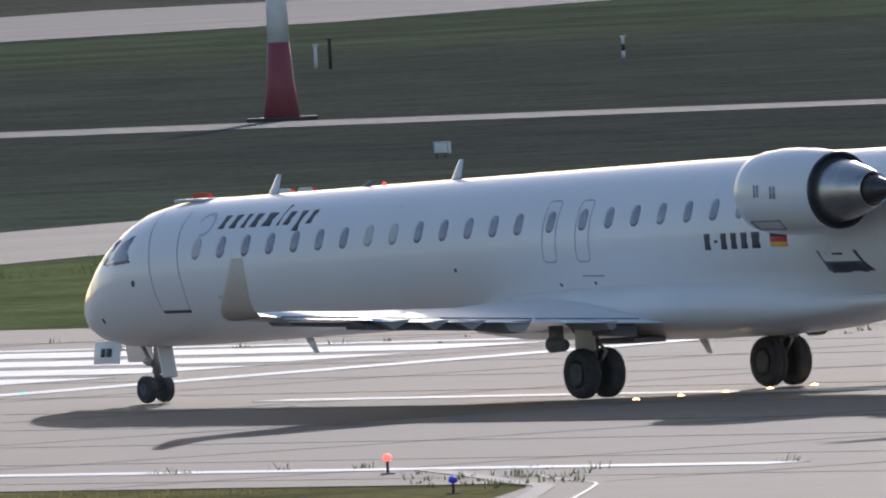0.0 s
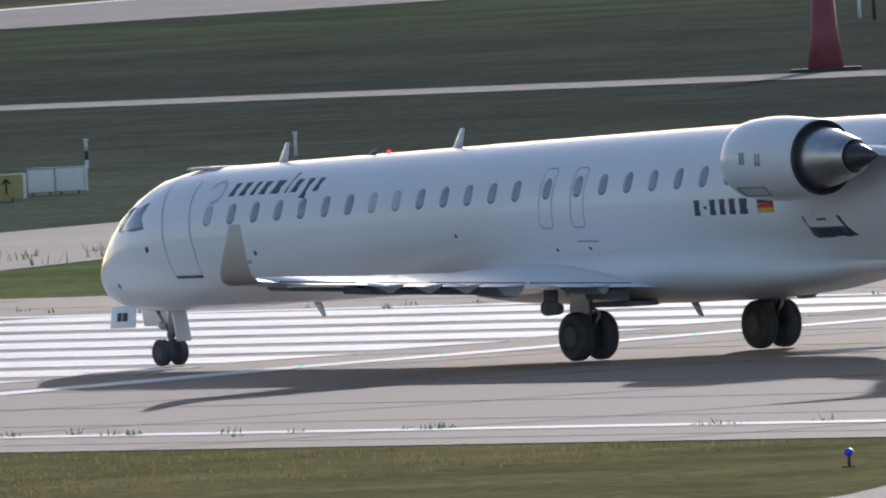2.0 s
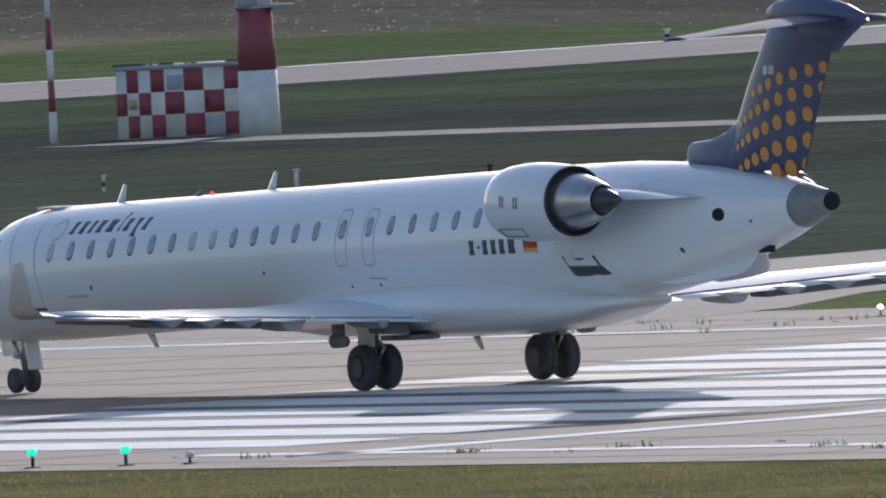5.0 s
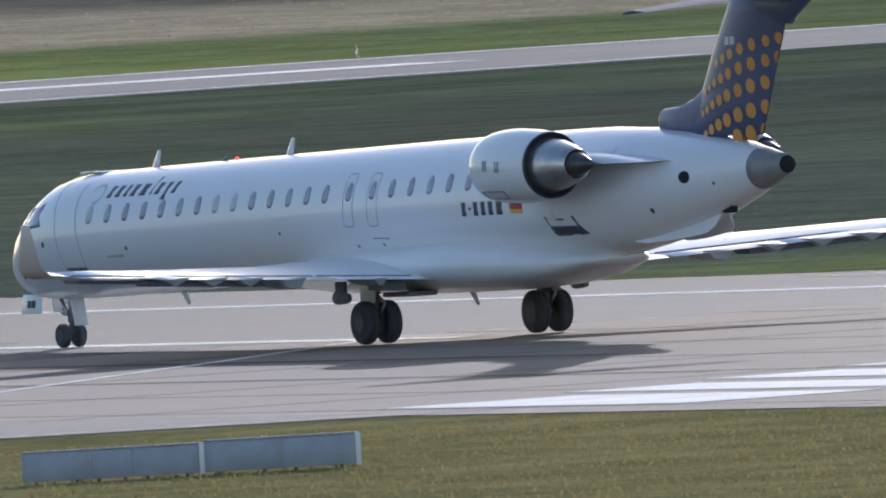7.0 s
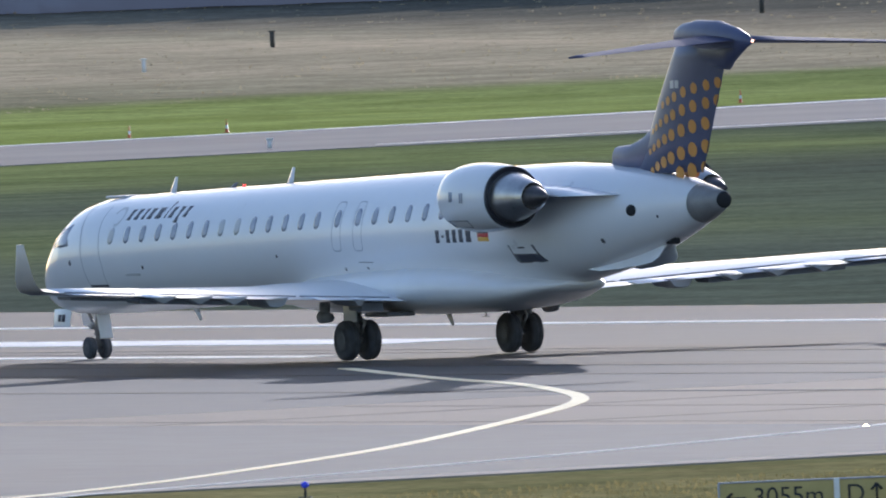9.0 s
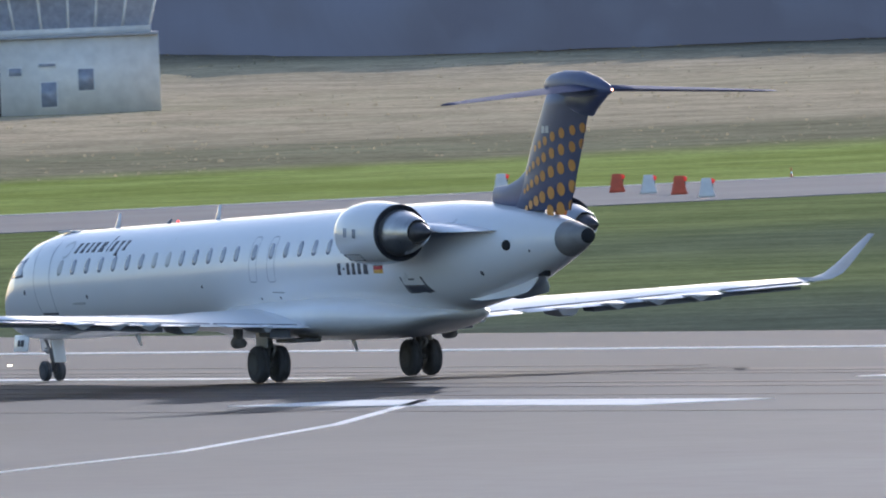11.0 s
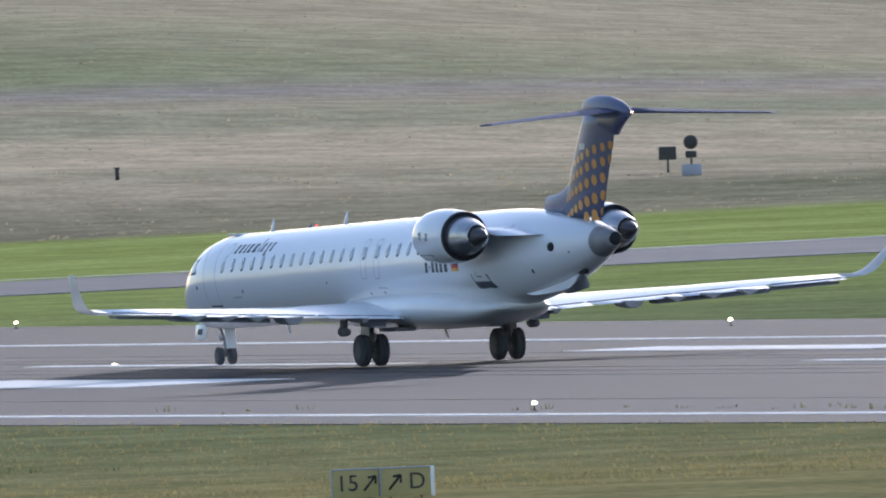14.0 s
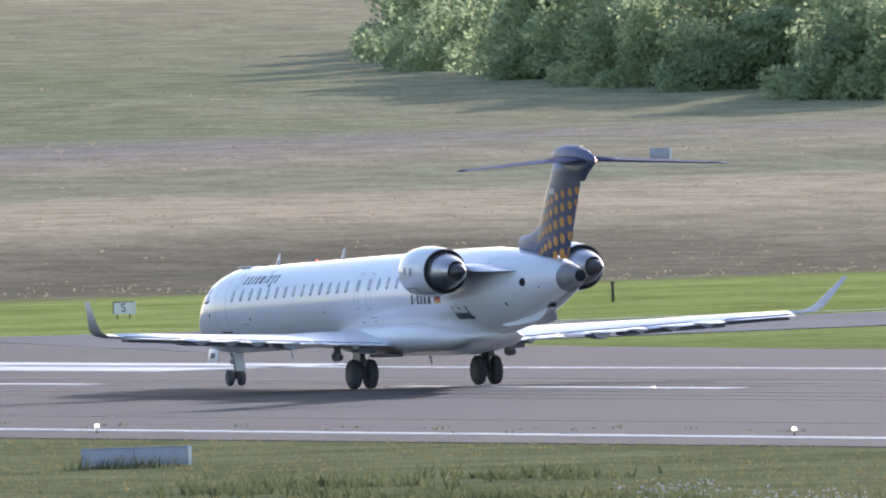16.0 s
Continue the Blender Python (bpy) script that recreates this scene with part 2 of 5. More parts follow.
    dry = mixc(rng(X, 570, 650, 0.0, 0.8), dry, mixc(rng(tex(0.02, 6, (1.0, 0.3, 1)), 0.40, 0.65), straw, brown))
    dry = mixc(rng(X, 685, 735, 0.0, 0.95), dry, mixc(rng(tex(0.02, 6, (1.0, 0.3, 1)), 0.40, 0.65), (0.135, 0.125, 0.10), (0.19, 0.17, 0.13)))
    low_band = math_("MULTIPLY", rng(yw, 1268, 1294, 1.0, 0.0), rng(X, 440, 485, 0.9, 0.0))
    dry = mixc(low_band, dry, mixc(rng(tex(0.06, 6, (1.0, 0.4, 1)), 0.4, 0.65), (0.21, 0.18, 0.12), (0.27, 0.225, 0.15)))
    # mown strip beside the far taxiway, then long grass towards the runway
    mown = math_("MULTIPLY", rng(math_("SUBTRACT", yw, math_("MULTIPLY", X, 0.30)), 745, 815), 1.0)
    field = mixc(mown, long_, lush)
    field = mixc(math_("MULTIPLY", rng(yw, 720, 820, 0.0, 0.85), rng(X, 385, 440, 1.0, 0.15)), field, lush)
    field = mixc(math_("MULTIPLY", rng(yw, 590, 625, 0.9, 0.0), rng(X, 425, 450, 1.0, 0.0)), field, lush)
    verge = mixc(rng(yw, 600, 690, 0.0, 0.85), verge, mixc(rng(tex(0.09, 5), 0.4, 0.65), (0.165, 0.18, 0.085), (0.21, 0.225, 0.11)))
    side = rng(X, 292, 305)
    field = mixc(side, verge, field)
    hill = rng(yw, 1168, 1196)
    bright = mixc(rng(tex(0.04, 5), 0.35, 0.65), (0.27, 0.31, 0.085), (0.35, 0.385, 0.12))
    beyond = rng(math_("SUBTRACT", Y, math_("MULTIPLY", X, 0.34)), 872, 892)
    field = mixc(math_("MULTIPLY", beyond, rng(X, 560, 690, 1.0, 0.25)), field, bright)
    field = mixc(math_("MULTIPLY", rng(yw, 860, 960, 0.0, 0.65), rng(X, 385, 440, 1.0, 0.0)), field, bright)
    field = mixc(side, verge, field)
    col = mixc(hill, field, dry)
    fine = rng(tex(2.5, 4), 0.25, 0.75, 0.72, 1.28)
    mid = rng(tex(0.35, 4, (1, 0.5, 1)), 0.25, 0.75, 0.82, 1.18)
    col = mixc(1.0, col, fine, "MULTIPLY")
    col = mixc(1.0, col, mid, "MULTIPLY")
    l.new(col, b.inputs["Base Color"])
    bp = n.new("ShaderNodeBump")
    bp.inputs["Strength"].default_value, bp.inputs["Distance"].default_value = 0.5, 0.15
    l.new(tex(3.0, 5), bp.inputs["Height"])
    l.new(bp.outputs["Normal"], b.inputs["Normal"])
    return m


GRASS = ground_material()


def build_ground():
    bm = bmesh.new()
    azs = [radians(a) for a in list(range(-180, 10, 10)) + [10 + 0.5 * i for i in range(0, 71)] + list(range(50, 180, 10))]
    ds = [0.0, 60, 150, 220, 280, 350, 450, 600, 800, 1000, 1150, 1250] + [1290 + 25 * i for i in range(40)] + [2350, 2600, 3000, 3700, 4700]
    ring = []
    for d in ds:
        ring.append([bm.verts.new((d * math.sin(a), d * math.cos(a), terrain(d * math.sin(a), d * math.cos(a)))) for a in azs] if d else [bm.verts.new((0, 0, 0))])
    n = len(azs)
    for i in range(n):
        j = (i + 1) % n
        bm.faces.new((ring[0][0], ring[1][j], ring[1][i]))
        for a, b in zip(ring[1:], ring[2:]):
            bm.faces.new((a[i], a[j], b[j], b[i]))
    bmesh.ops.recalc_face_normals(bm, faces=bm.faces[:])
    if sum(f.normal.z for f in bm.faces) < 0:
        bmesh.ops.reverse_faces(bm, faces=bm.faces[:])
    return tagged(link("ground", bm, GRASS), "mown green and long dry grass of an airfield", "grass", kind="structure")


build_ground()


def slab(name, outline, z, material, label, category, thick=0.03, kind="structure", parent=None):
    """A flat sheet of paving or paint with that outline, its top at z."""
    bm = bmesh.new()
    top = [bm.verts.new((x, y, z)) for x, y in outline]
    low = [bm.verts.new((x, y, z - thick)) for x, y in outline]
    n = len(top)
    bm.faces.new(top)
    for i in range(n):
        bm.faces.new((top[i], low[i], low[(i + 1) % n], top[(i + 1) % n]))
    bmesh.ops.recalc_face_normals(bm, faces=bm.faces[:])
    bmesh.ops.triangulate(bm, faces=[f for f in bm.faces if len(f.verts) > 4])
    ob = link(name, bm, material, parent, smooth=False)
    return tagged(ob, label, category, kind=kind) if label else ob


def strip(points, width):
    """Outline of a band of that width along a line of points."""
    left, right = [], []
    for i, p in enumerate(points):
        a, b = Vector(points[max(0, i - 1)]), Vector(points[min(len(points) - 1, i + 1)])
        d = (b - a).normalized()
        nrm = Vector((-d.y, d.x)) * width / 2
        left.append((p[0] + nrm.x, p[1] + nrm.y))
        right.append((p[0] - nrm.x, p[1] - nrm.y))
    return left + right[::-1]


CONCRETE = shader("runway_concrete", (0.215, 0.178, 0.150), 0.85, spread=0.10, scale=0.06, fine=1.4, bump=0.0, spec=0.08, stretch=(1, 0.35, 1))
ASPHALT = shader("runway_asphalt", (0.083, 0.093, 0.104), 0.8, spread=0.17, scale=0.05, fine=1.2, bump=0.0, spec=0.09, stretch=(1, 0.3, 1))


def darker_beyond(m, y0, y1, tint):
    """A gradual darkening along the runway, put into the base colour in place of changing light."""
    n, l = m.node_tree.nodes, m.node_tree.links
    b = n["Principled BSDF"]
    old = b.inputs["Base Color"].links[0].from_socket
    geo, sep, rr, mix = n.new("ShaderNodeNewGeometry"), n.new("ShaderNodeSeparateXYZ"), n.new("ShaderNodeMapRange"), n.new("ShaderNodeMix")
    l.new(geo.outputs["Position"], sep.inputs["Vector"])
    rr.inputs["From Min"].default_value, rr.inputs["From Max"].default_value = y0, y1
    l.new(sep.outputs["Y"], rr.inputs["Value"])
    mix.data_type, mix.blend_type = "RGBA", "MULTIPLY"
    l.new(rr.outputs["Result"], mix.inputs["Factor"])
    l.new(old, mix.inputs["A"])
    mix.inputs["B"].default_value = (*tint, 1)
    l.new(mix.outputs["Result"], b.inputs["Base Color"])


# the asphalt's drop in brightness along the runway is painted into its colour
darker_beyond(ASPHALT, 545, 640, (0.31, 0.36, 0.415))
PALE_ROAD = shader("pale_concrete_road", (0.132, 0.138, 0.150), 0.9, spread=0.1, scale=0.08, fine=1.0, bump=0.0, spec=0.03)
PALE_CONCRETE = shader("pale_concrete", (0.27, 0.245, 0.22), 0.9, spread=0.1, scale=0.08, fine=1.0, bump=0.0, spec=0.06)
SHOULDER = shader("weathered_shoulder", (0.20, 0.185, 0.165), 0.85, spread=0.15, scale=0.1, fine=1.5, bump=0.1)
PAINT = shader("runway_white_paint", (0.68, 0.68, 0.67), 0.7, spread=0.15, scale=0.5, fine=4, bump=0.02, spec=0.12)
RUBBER = shader("tyre_rubber_on_asphalt", (0.040, 0.043, 0.049), 0.75, spread=0.2, scale=0.3, fine=2, bump=0.0, spec=0.09)
JOINT = shader("dark_joint", (0.192, 0.162, 0.137), 0.9, spread=0.2, bump=0, spec=0.1)
YELLOW = shader("taxiway_yellow_paint", (0.62, 0.54, 0.32), 0.5, spread=0.12, scale=0.6, fine=4, bump=0.02)

# runway: concrete head, then asphalt; the far shoulder narrows along the way
far_edge = [(352, 380), (352, 480), (350.5, 530), (347.5, 552), (341, 600), (340, 640), (340.5, 775), (343.5, 930), (350, 1010), (352, 1060)]
slab("runway_concrete", [(272, 300), (352, 300)] + far_edge[:4] + [(272, 552)], 0.020, CONCRETE, "worn beige concrete head of a runway", "runway")
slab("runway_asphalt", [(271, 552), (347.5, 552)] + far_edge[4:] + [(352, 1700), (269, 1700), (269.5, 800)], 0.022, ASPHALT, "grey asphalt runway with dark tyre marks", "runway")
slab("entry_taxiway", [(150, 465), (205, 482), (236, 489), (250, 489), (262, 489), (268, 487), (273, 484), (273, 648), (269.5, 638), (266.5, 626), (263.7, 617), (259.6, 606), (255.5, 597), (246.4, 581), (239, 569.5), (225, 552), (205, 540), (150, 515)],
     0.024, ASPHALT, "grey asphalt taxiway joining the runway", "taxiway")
slab("apron_pavement", [(150, 300), (273, 300), (273.5, 396), (270.3, 391.5), (267.2, 387.8), (261.5, 381.4), (252, 371), (235, 357), (150, 300)], 0.024, CONCRETE, "beige concrete pavement beside the runway", "pavement")
slab("exit_taxiway", [(336, 546), (349, 556), (358, 567), (378, 584), (404, 602), (446, 629), (452, 656), (427, 640), (402, 624), (382, 611), (362, 592), (340, 584)],
     0.026, PALE_CONCRETE, "pale concrete exit taxiway", "taxiway")
slab("service_road", [(550, 700), (549, 770), (545.5, 800), (539.5, 845), (538, 895), (531, 895), (531, 840), (535, 800), (541, 765), (543, 700)], 0.03, PALE_ROAD, "pale narrow service road across the grass", "road")
TAXI_NEAR = [(338, 975), (353, 985), (368, 991), (398, 997), (440, 997), (496, 1000), (543, 1014), (600, 1035), (640, 1050), (685, 1075), (727, 1089), (745, 1092), (772, 1113), (900, 1215)]
TAXI_FAR = [(930, 1300), (827, 1215), (797, 1198), (775, 1187), (714, 1137), (674, 1115), (587, 1096), (534, 1068), (434, 1047), (416, 1042), (380, 1032), (352, 1050)]
slab("far_taxiway", TAXI_NEAR + TAXI_FAR, 0.03, PALE_ROAD, "pale grey taxiway running through the grass", "taxiway")


def paint(outline, label="white painted line on the runway", z=0.034, material=None, category="marking", name="marking"):
    return slab(name, outline, z, material or PAINT, label, category, thick=0.012, kind="structure")


def rect(x0, x1, y0, y1):
    return [(x0, y0), (x1, y0), (x1, y1), (x0, y1)]


# threshold bars, side stripes, centre line
for i in range(12):
    x = 282.0 + 4.78 * i
    paint(rect(x - 1.5, x + 1.5, 464.5 + 0.40 * (x - 282), 491.0 + 0.62 * (x - 282)), "broad white threshold bar on the runway", name="threshold_bar")
paint(strip([(277, 457), (290, 461), (306, 469), (331, 478), (338, 481)], 1.3), "white transverse line before the threshold")
paint(strip([(277.9, 395), (277.8, 430), (277.2, 462)], 0.9), "white runway side stripe")
paint(strip([(275.8, 627), (275.2, 690), (275.0, 750), (275.0, 820), (275, 1100)], 0.9), "white runway side stripe")
paint(strip([(338.5, 480), (336.5, 530), (333, 560), (329.2, 610), (328.5, 650), (327, 760), (326, 850), (325, 950), (324, 1100)], 0.9), "white runway side stripe")
paint(rect(308.1, 309.0, 400, 455), "white runway centre line")
for y in (545, 605, 665, 725, 785, 845, 905):
    paint(rect(308.6, 309.5, y, y + 30), "white runway centre line dash")


def smooth_line(pts, n=5):
    """A Catmull-Rom curve through the points."""
    out = []
    for i in range(len(pts) - 1):
        p0, p1, p2, p3 = (Vector(pts[max(0, min(len(pts) - 1, i + k))]) for k in (-1, 0, 1, 2))
        for j in range(n):
            t = j / n
            out.append(tuple(0.5 * (2 * p1 + (p2 - p0) * t + (2 * p0 - 5 * p1 + 4 * p2 - p3) * t * t + (3 * p1 - p0 - 3 * p2 + p3) * t ** 3)))
    return out + [pts[-1]]


paint(rect(274.8, 279.0, 476.5, 488), "broad white threshold bar on the runway", name="threshold_bar")
for x0, x1, y0, y1 in ((316.4, 319.4, 616, 642), (292.2, 295.6, 612.5, 635), (317.2, 320.2, 771, 794), (293.6, 298.8, 768, 790), (320.6, 328.2, 932, 975), (286.0, 293.4, 932, 975)):
    paint(rect(x0, x1, y0, y1), "broad white touchdown bar on the runway", name="touchdown_bar")
# yellow lead-off curve and the white taxi lines of the junction
curve = [(302, 590), (296.5, 575), (293.2, 565), (290.2, 557.5), (286.9, 550), (283.2, 543), (276.0, 531.5), (264.0, 513.5), (255.0, 501.5), (246.7, 491.5), (235, 480)]
paint(strip(smooth_line(curve), 0.36), "faded yellow taxiway curve", material=YELLOW, name="taxi_line")
paint(strip([(309, 549), (299.6, 538.4), (286, 523.5), (271.9, 509.1), (259.5, 498.5), (246, 488.5), (232, 478)], 0.22), "thin pale taxiway line", name="taxi_line")
paint(strip([(239.2, 552.3), (254.8, 568.7), (268, 585), (282, 607), (296, 632)], 0.3), "thin pale taxiway line", name="taxi_line")
paint(strip([(576, 1066), (590, 1067), (606, 1069)], 6.0), "broad white line on the far taxiway", name="taxi_line", z=0.045)
paint(strip([(520, 1012), (560, 1024), (600, 1038)], 0.8), "thin pale edge line on the far taxiway", name="taxi_line", z=0.045)
paint(strip([(360, 1040), (400, 1040), (450, 1050), (520, 1064)], 0.8), "thin pale edge line on the far taxiway", name="taxi_line", z=0.045)
paint(strip([(520, 1062), (560, 1078.5), (588, 1092.5), (673, 1112), (713, 1134), (774, 1184)], 1.6), "white edge line on the far taxiway", name="taxi_line", z=0.045)
slab("kerb_strip", strip(smooth_line([(239.5, 572), (244.1, 577.8), (248.1, 583), (253.3, 592.2), (257.3, 600.2), (260.0, 606), (262.3, 611.6), (265.6, 622), (268.3, 634)]), 0.30), 0.032, SHOULDER, "pale worn edge of the taxiway", "pavement")
slab("kerb_strip", strip(smooth_line([(277.6, 405), (274.4, 398.6), (272.4, 395), (271.1, 392.2), (269.4, 389.8), (266.8, 386.4), (264.0, 382.8), (256, 374)]), 0.35), 0.034, SHOULDER, "pale worn kerb round the corner of the grass", "pavement")
slab("joint", strip(smooth_line([(275.0, 398.0), (273.0, 394.4), (271.7, 391.6), (270.0, 389.2), (267.4, 385.8), (264.6, 382.2)]), 0.06), 0.036, SEAL, "dark open joint beside the kerb", "joint", thick=0.004)
slab("pavement_edge", strip(smooth_line([(205, 480.6), (236, 487.4), (250, 487.6), (262, 487.6), (267.6, 485.6), (272.6, 483)]), 2.2), 0.031, PALE_CONCRETE, "pale concrete edge strip of the taxiway", "pavement")
# dark rubber streaks of the landings
for x, w, y0, y1 in ((303.8, 1.5, 560, 1150), (306.0, 1.0, 600, 1100), (311.4, 1.2, 570, 1120), (313.6, 1.8, 590, 1150), (300.5, 0.8, 640, 960), (298.2, 0.6, 520, 700), (316.4, 0.7, 660, 900), (289, 0.5, 500, 690), (284.5, 0.6, 640, 880)):
    slab("rubber_streak", strip([(x, y0), (x + 0.25, (y0 + y1) / 2), (x, y1)], w), 0.030, RUBBER, "dark rubber streak on the asphalt", "marking", thick=0.004)
# expansion joints of the concrete head
for i in range(10):
    x = 274.5 + 7.5 * i
    slab("joint", rect(x - 0.04, x + 0.04, 330, 551), 0.026, JOINT, "dark concrete joint", "joint", thick=0.004)
for i in range(11):
    y = 392 + 15.0 * i
    slab("joint", rect(272.2, 347, y - 0.04, y + 0.04), 0.027, JOINT, "dark concrete joint", "joint", thick=0.004)



# ---- the aircraft ----
TOP = [(-14.05, 3.62), (-13.5, 3.72), (-12.5, 3.93), (-11, 4.12), (-9, 4.27), (-7, 4.32), (-5, 4.29), (0, 4.165), (7, 3.975), (13, 3.81), (15.0, 3.75), (15.8, 3.70), (16.5, 3.58), (17.0, 3.40), (17.5, 3.14), (17.95, 2.84), (18.4, 2.52), (18.8, 2.26), (19.05, 2.02), (19.2, 1.75)]
BOT = [(-14.05, 3.25), (-13.5, 3.06), (-12.5, 2.74), (-11, 2.33), (-9, 1.88), (-7, 1.60), (-5, 1.47), (0, 1.475), (7, 1.285), (13, 1.12), (15, 1.06), (17, 1.04), (17.8, 1.06), (18.4, 1.14), (18.8, 1.26), (19.05, 1.42), (19.2, 1.62)]
WID = [(-14.05, 0.17), (-13.5, 0.35), (-12.5, 0.60), (-11, 0.92), (-9, 1.17), (-7, 1.30), (-5, 1.345), (14.8, 1.345), (15.8, 1.32), (16.6, 1.26), (17.3, 1.12), (17.9, 0.93), (18.4, 0.70), (18.8, 0.46), (19.05, 0.26), (19.2, 0.05)]


def interp(table, f):
    if f <= table[0][0]:
        return table[0][1]
    for (a, va), (b, vb) in zip(table, table[1:]):
        if f <= b:
            k = (f - a) / (b - a)
            return va + (vb - va) * k
    return table[-1][1]


def hull(f, ang, out=0.0):
    """A point on the fuselage: ang from the left side (0) up over the top (90)."""
    t, b, w = interp(TOP, f), interp(BOT, f), interp(WID, f)
    c, r = (t + b) / 2, (t - b) / 2
    return P(f, (w + out) * math.cos(ang), c + (r + out) * math.sin(ang))


def side_angle(f, z):
    t, b = interp(TOP, f), interp(BOT, f)
    s = (z - (t + b) / 2) / ((t - b) / 2)
    return math.asin(max(-0.999, min(0.999, s)))


def skin_patch(pts, out=0.006, side=1, inner=(0.66, 0.33)):
    """A thin plate that follows the fuselage, with its outline in (forward, up)."""
    bm = bmesh.new()
    n = len(pts)
    cf, cz = sum(p[0] for p in pts) / n, sum(p[1] for p in pts) / n

    def on_skin(f, z, o):
        p = hull(f, side_angle(f, z), o)
        p.x *= side
        return bm.verts.new(p)

    rings = [[on_skin(f, z, -0.02) for f, z in pts], [on_skin(f, z, out) for f, z in pts]]
    for k in inner:
        rings.append([on_skin(cf + (f - cf) * k, cz + (z - cz) * k, out) for f, z in pts])
    c = on_skin(cf, cz, out)
    for a, b in zip(rings, rings[1:]):
        for i in range(n):
            bm.faces.new((a[i], a[(i + 1) % n], b[(i + 1) % n], b[i]))
    for i in range(n):
        bm.faces.new((rings[-1][i], rings[-1][(i + 1) % n], c))
    bmesh.ops.recalc_face_normals(bm, faces=bm.faces[:])
    return bm


def skin_line(pts, width=0.02, side=1, out=0.004):
    """A seam along a line of (forward, up) points on the fuselage."""
    bm = bmesh.new()
    fine = []
    for (f0, z0), (f1, z1) in zip(pts, pts[1:]):
        k = max(1, math.ceil(math.hypot(f1 - f0, z1 - z0) / 0.08))
        fine += [(f0 + (f1 - f0) * i / k, z0 + (z1 - z0) * i / k) for i in range(k)]
    pts = fine + [pts[-1]]
    left, right = [], []
    n = len(pts)
    for i, (f, z) in enumerate(pts):
        a, b = pts[max(0, i - 1)], pts[min(n - 1, i + 1)]
        if pts[0] == pts[-1] and i in (0, n - 1):
            a, b = pts[-2], pts[1]
        d = Vector((b[0] - a[0], b[1] - a[1])).normalized() * width / 2
        for lst, s in ((left, 1), (right, -1)):
            ff, zz = f - d.y * s, z + d.x * s
            p = hull(ff, side_angle(ff, zz), out)
            p.x *= side
            lst.append(bm.verts.new(p))
    for i in range(n - 1):
        bm.faces.new((left[i], left[i + 1], right[i + 1], right[i]))
    bmesh.ops.recalc_face_normals(bm, faces=bm.faces[:])
    return bm


def round_box(f, z, w, h, r, seg=5):
    pts = []
    for cx, cz, a0 in ((w / 2 - r, h / 2 - r, 0), (-w / 2 + r, h / 2 - r, 90), (-w / 2 + r, -h / 2 + r, 180), (w / 2 - r, -h / 2 + r, 270)):
        for i in range(seg):
            a = radians(a0 + 90 * i / (seg - 1))
            pts.append((f + cx + r * math.cos(a), z + cz + r * math.sin(a)))
    return pts


def section(le, te, l, z, thick, n=14, droop=0.0, twist=0.0):
    """An aerofoil ring at lateral place l: from the leading to the trailing edge."""
    c = le - te
    up, low = [], []
    for i in range(n + 1):
        x = 0.5 - 0.5 * math.cos(math.pi * i / n)
        y = 5 * thick * (0.2969 * math.sqrt(x) - 0.126 * x - 0.3516 * x * x + 0.2843 * x ** 3 - 0.1015 * x ** 4)
        up.append((le - c * x, z + c * (y + 0.02 * math.sin(math.pi * x)) - droop * max(0, x - 0.7) * c))
        low.append((le - c * x, z + c * (-y * 0.75 + 0.02 * math.sin(math.pi * x)) - droop * max(0, x - 0.7) * c))
    ring = up + low[-2:0:-1]
    return [(f, l, zz) for f, zz in ring]


def wing_le(l):
    return 4.3 - (l - 1.2) * 0.575 - max(0, l - 4) * 0.045 if l > 1.9 else 4.3 - 0.7 * 0.575 + (1.9 - l) * 1.2


def wing_te(l):
    return -1.75 if l < 4.0 else -1.75 - (l - 4.0) * 0.25


def wing_z(l):
    return 1.36 + (l - 1.2) * 0.054


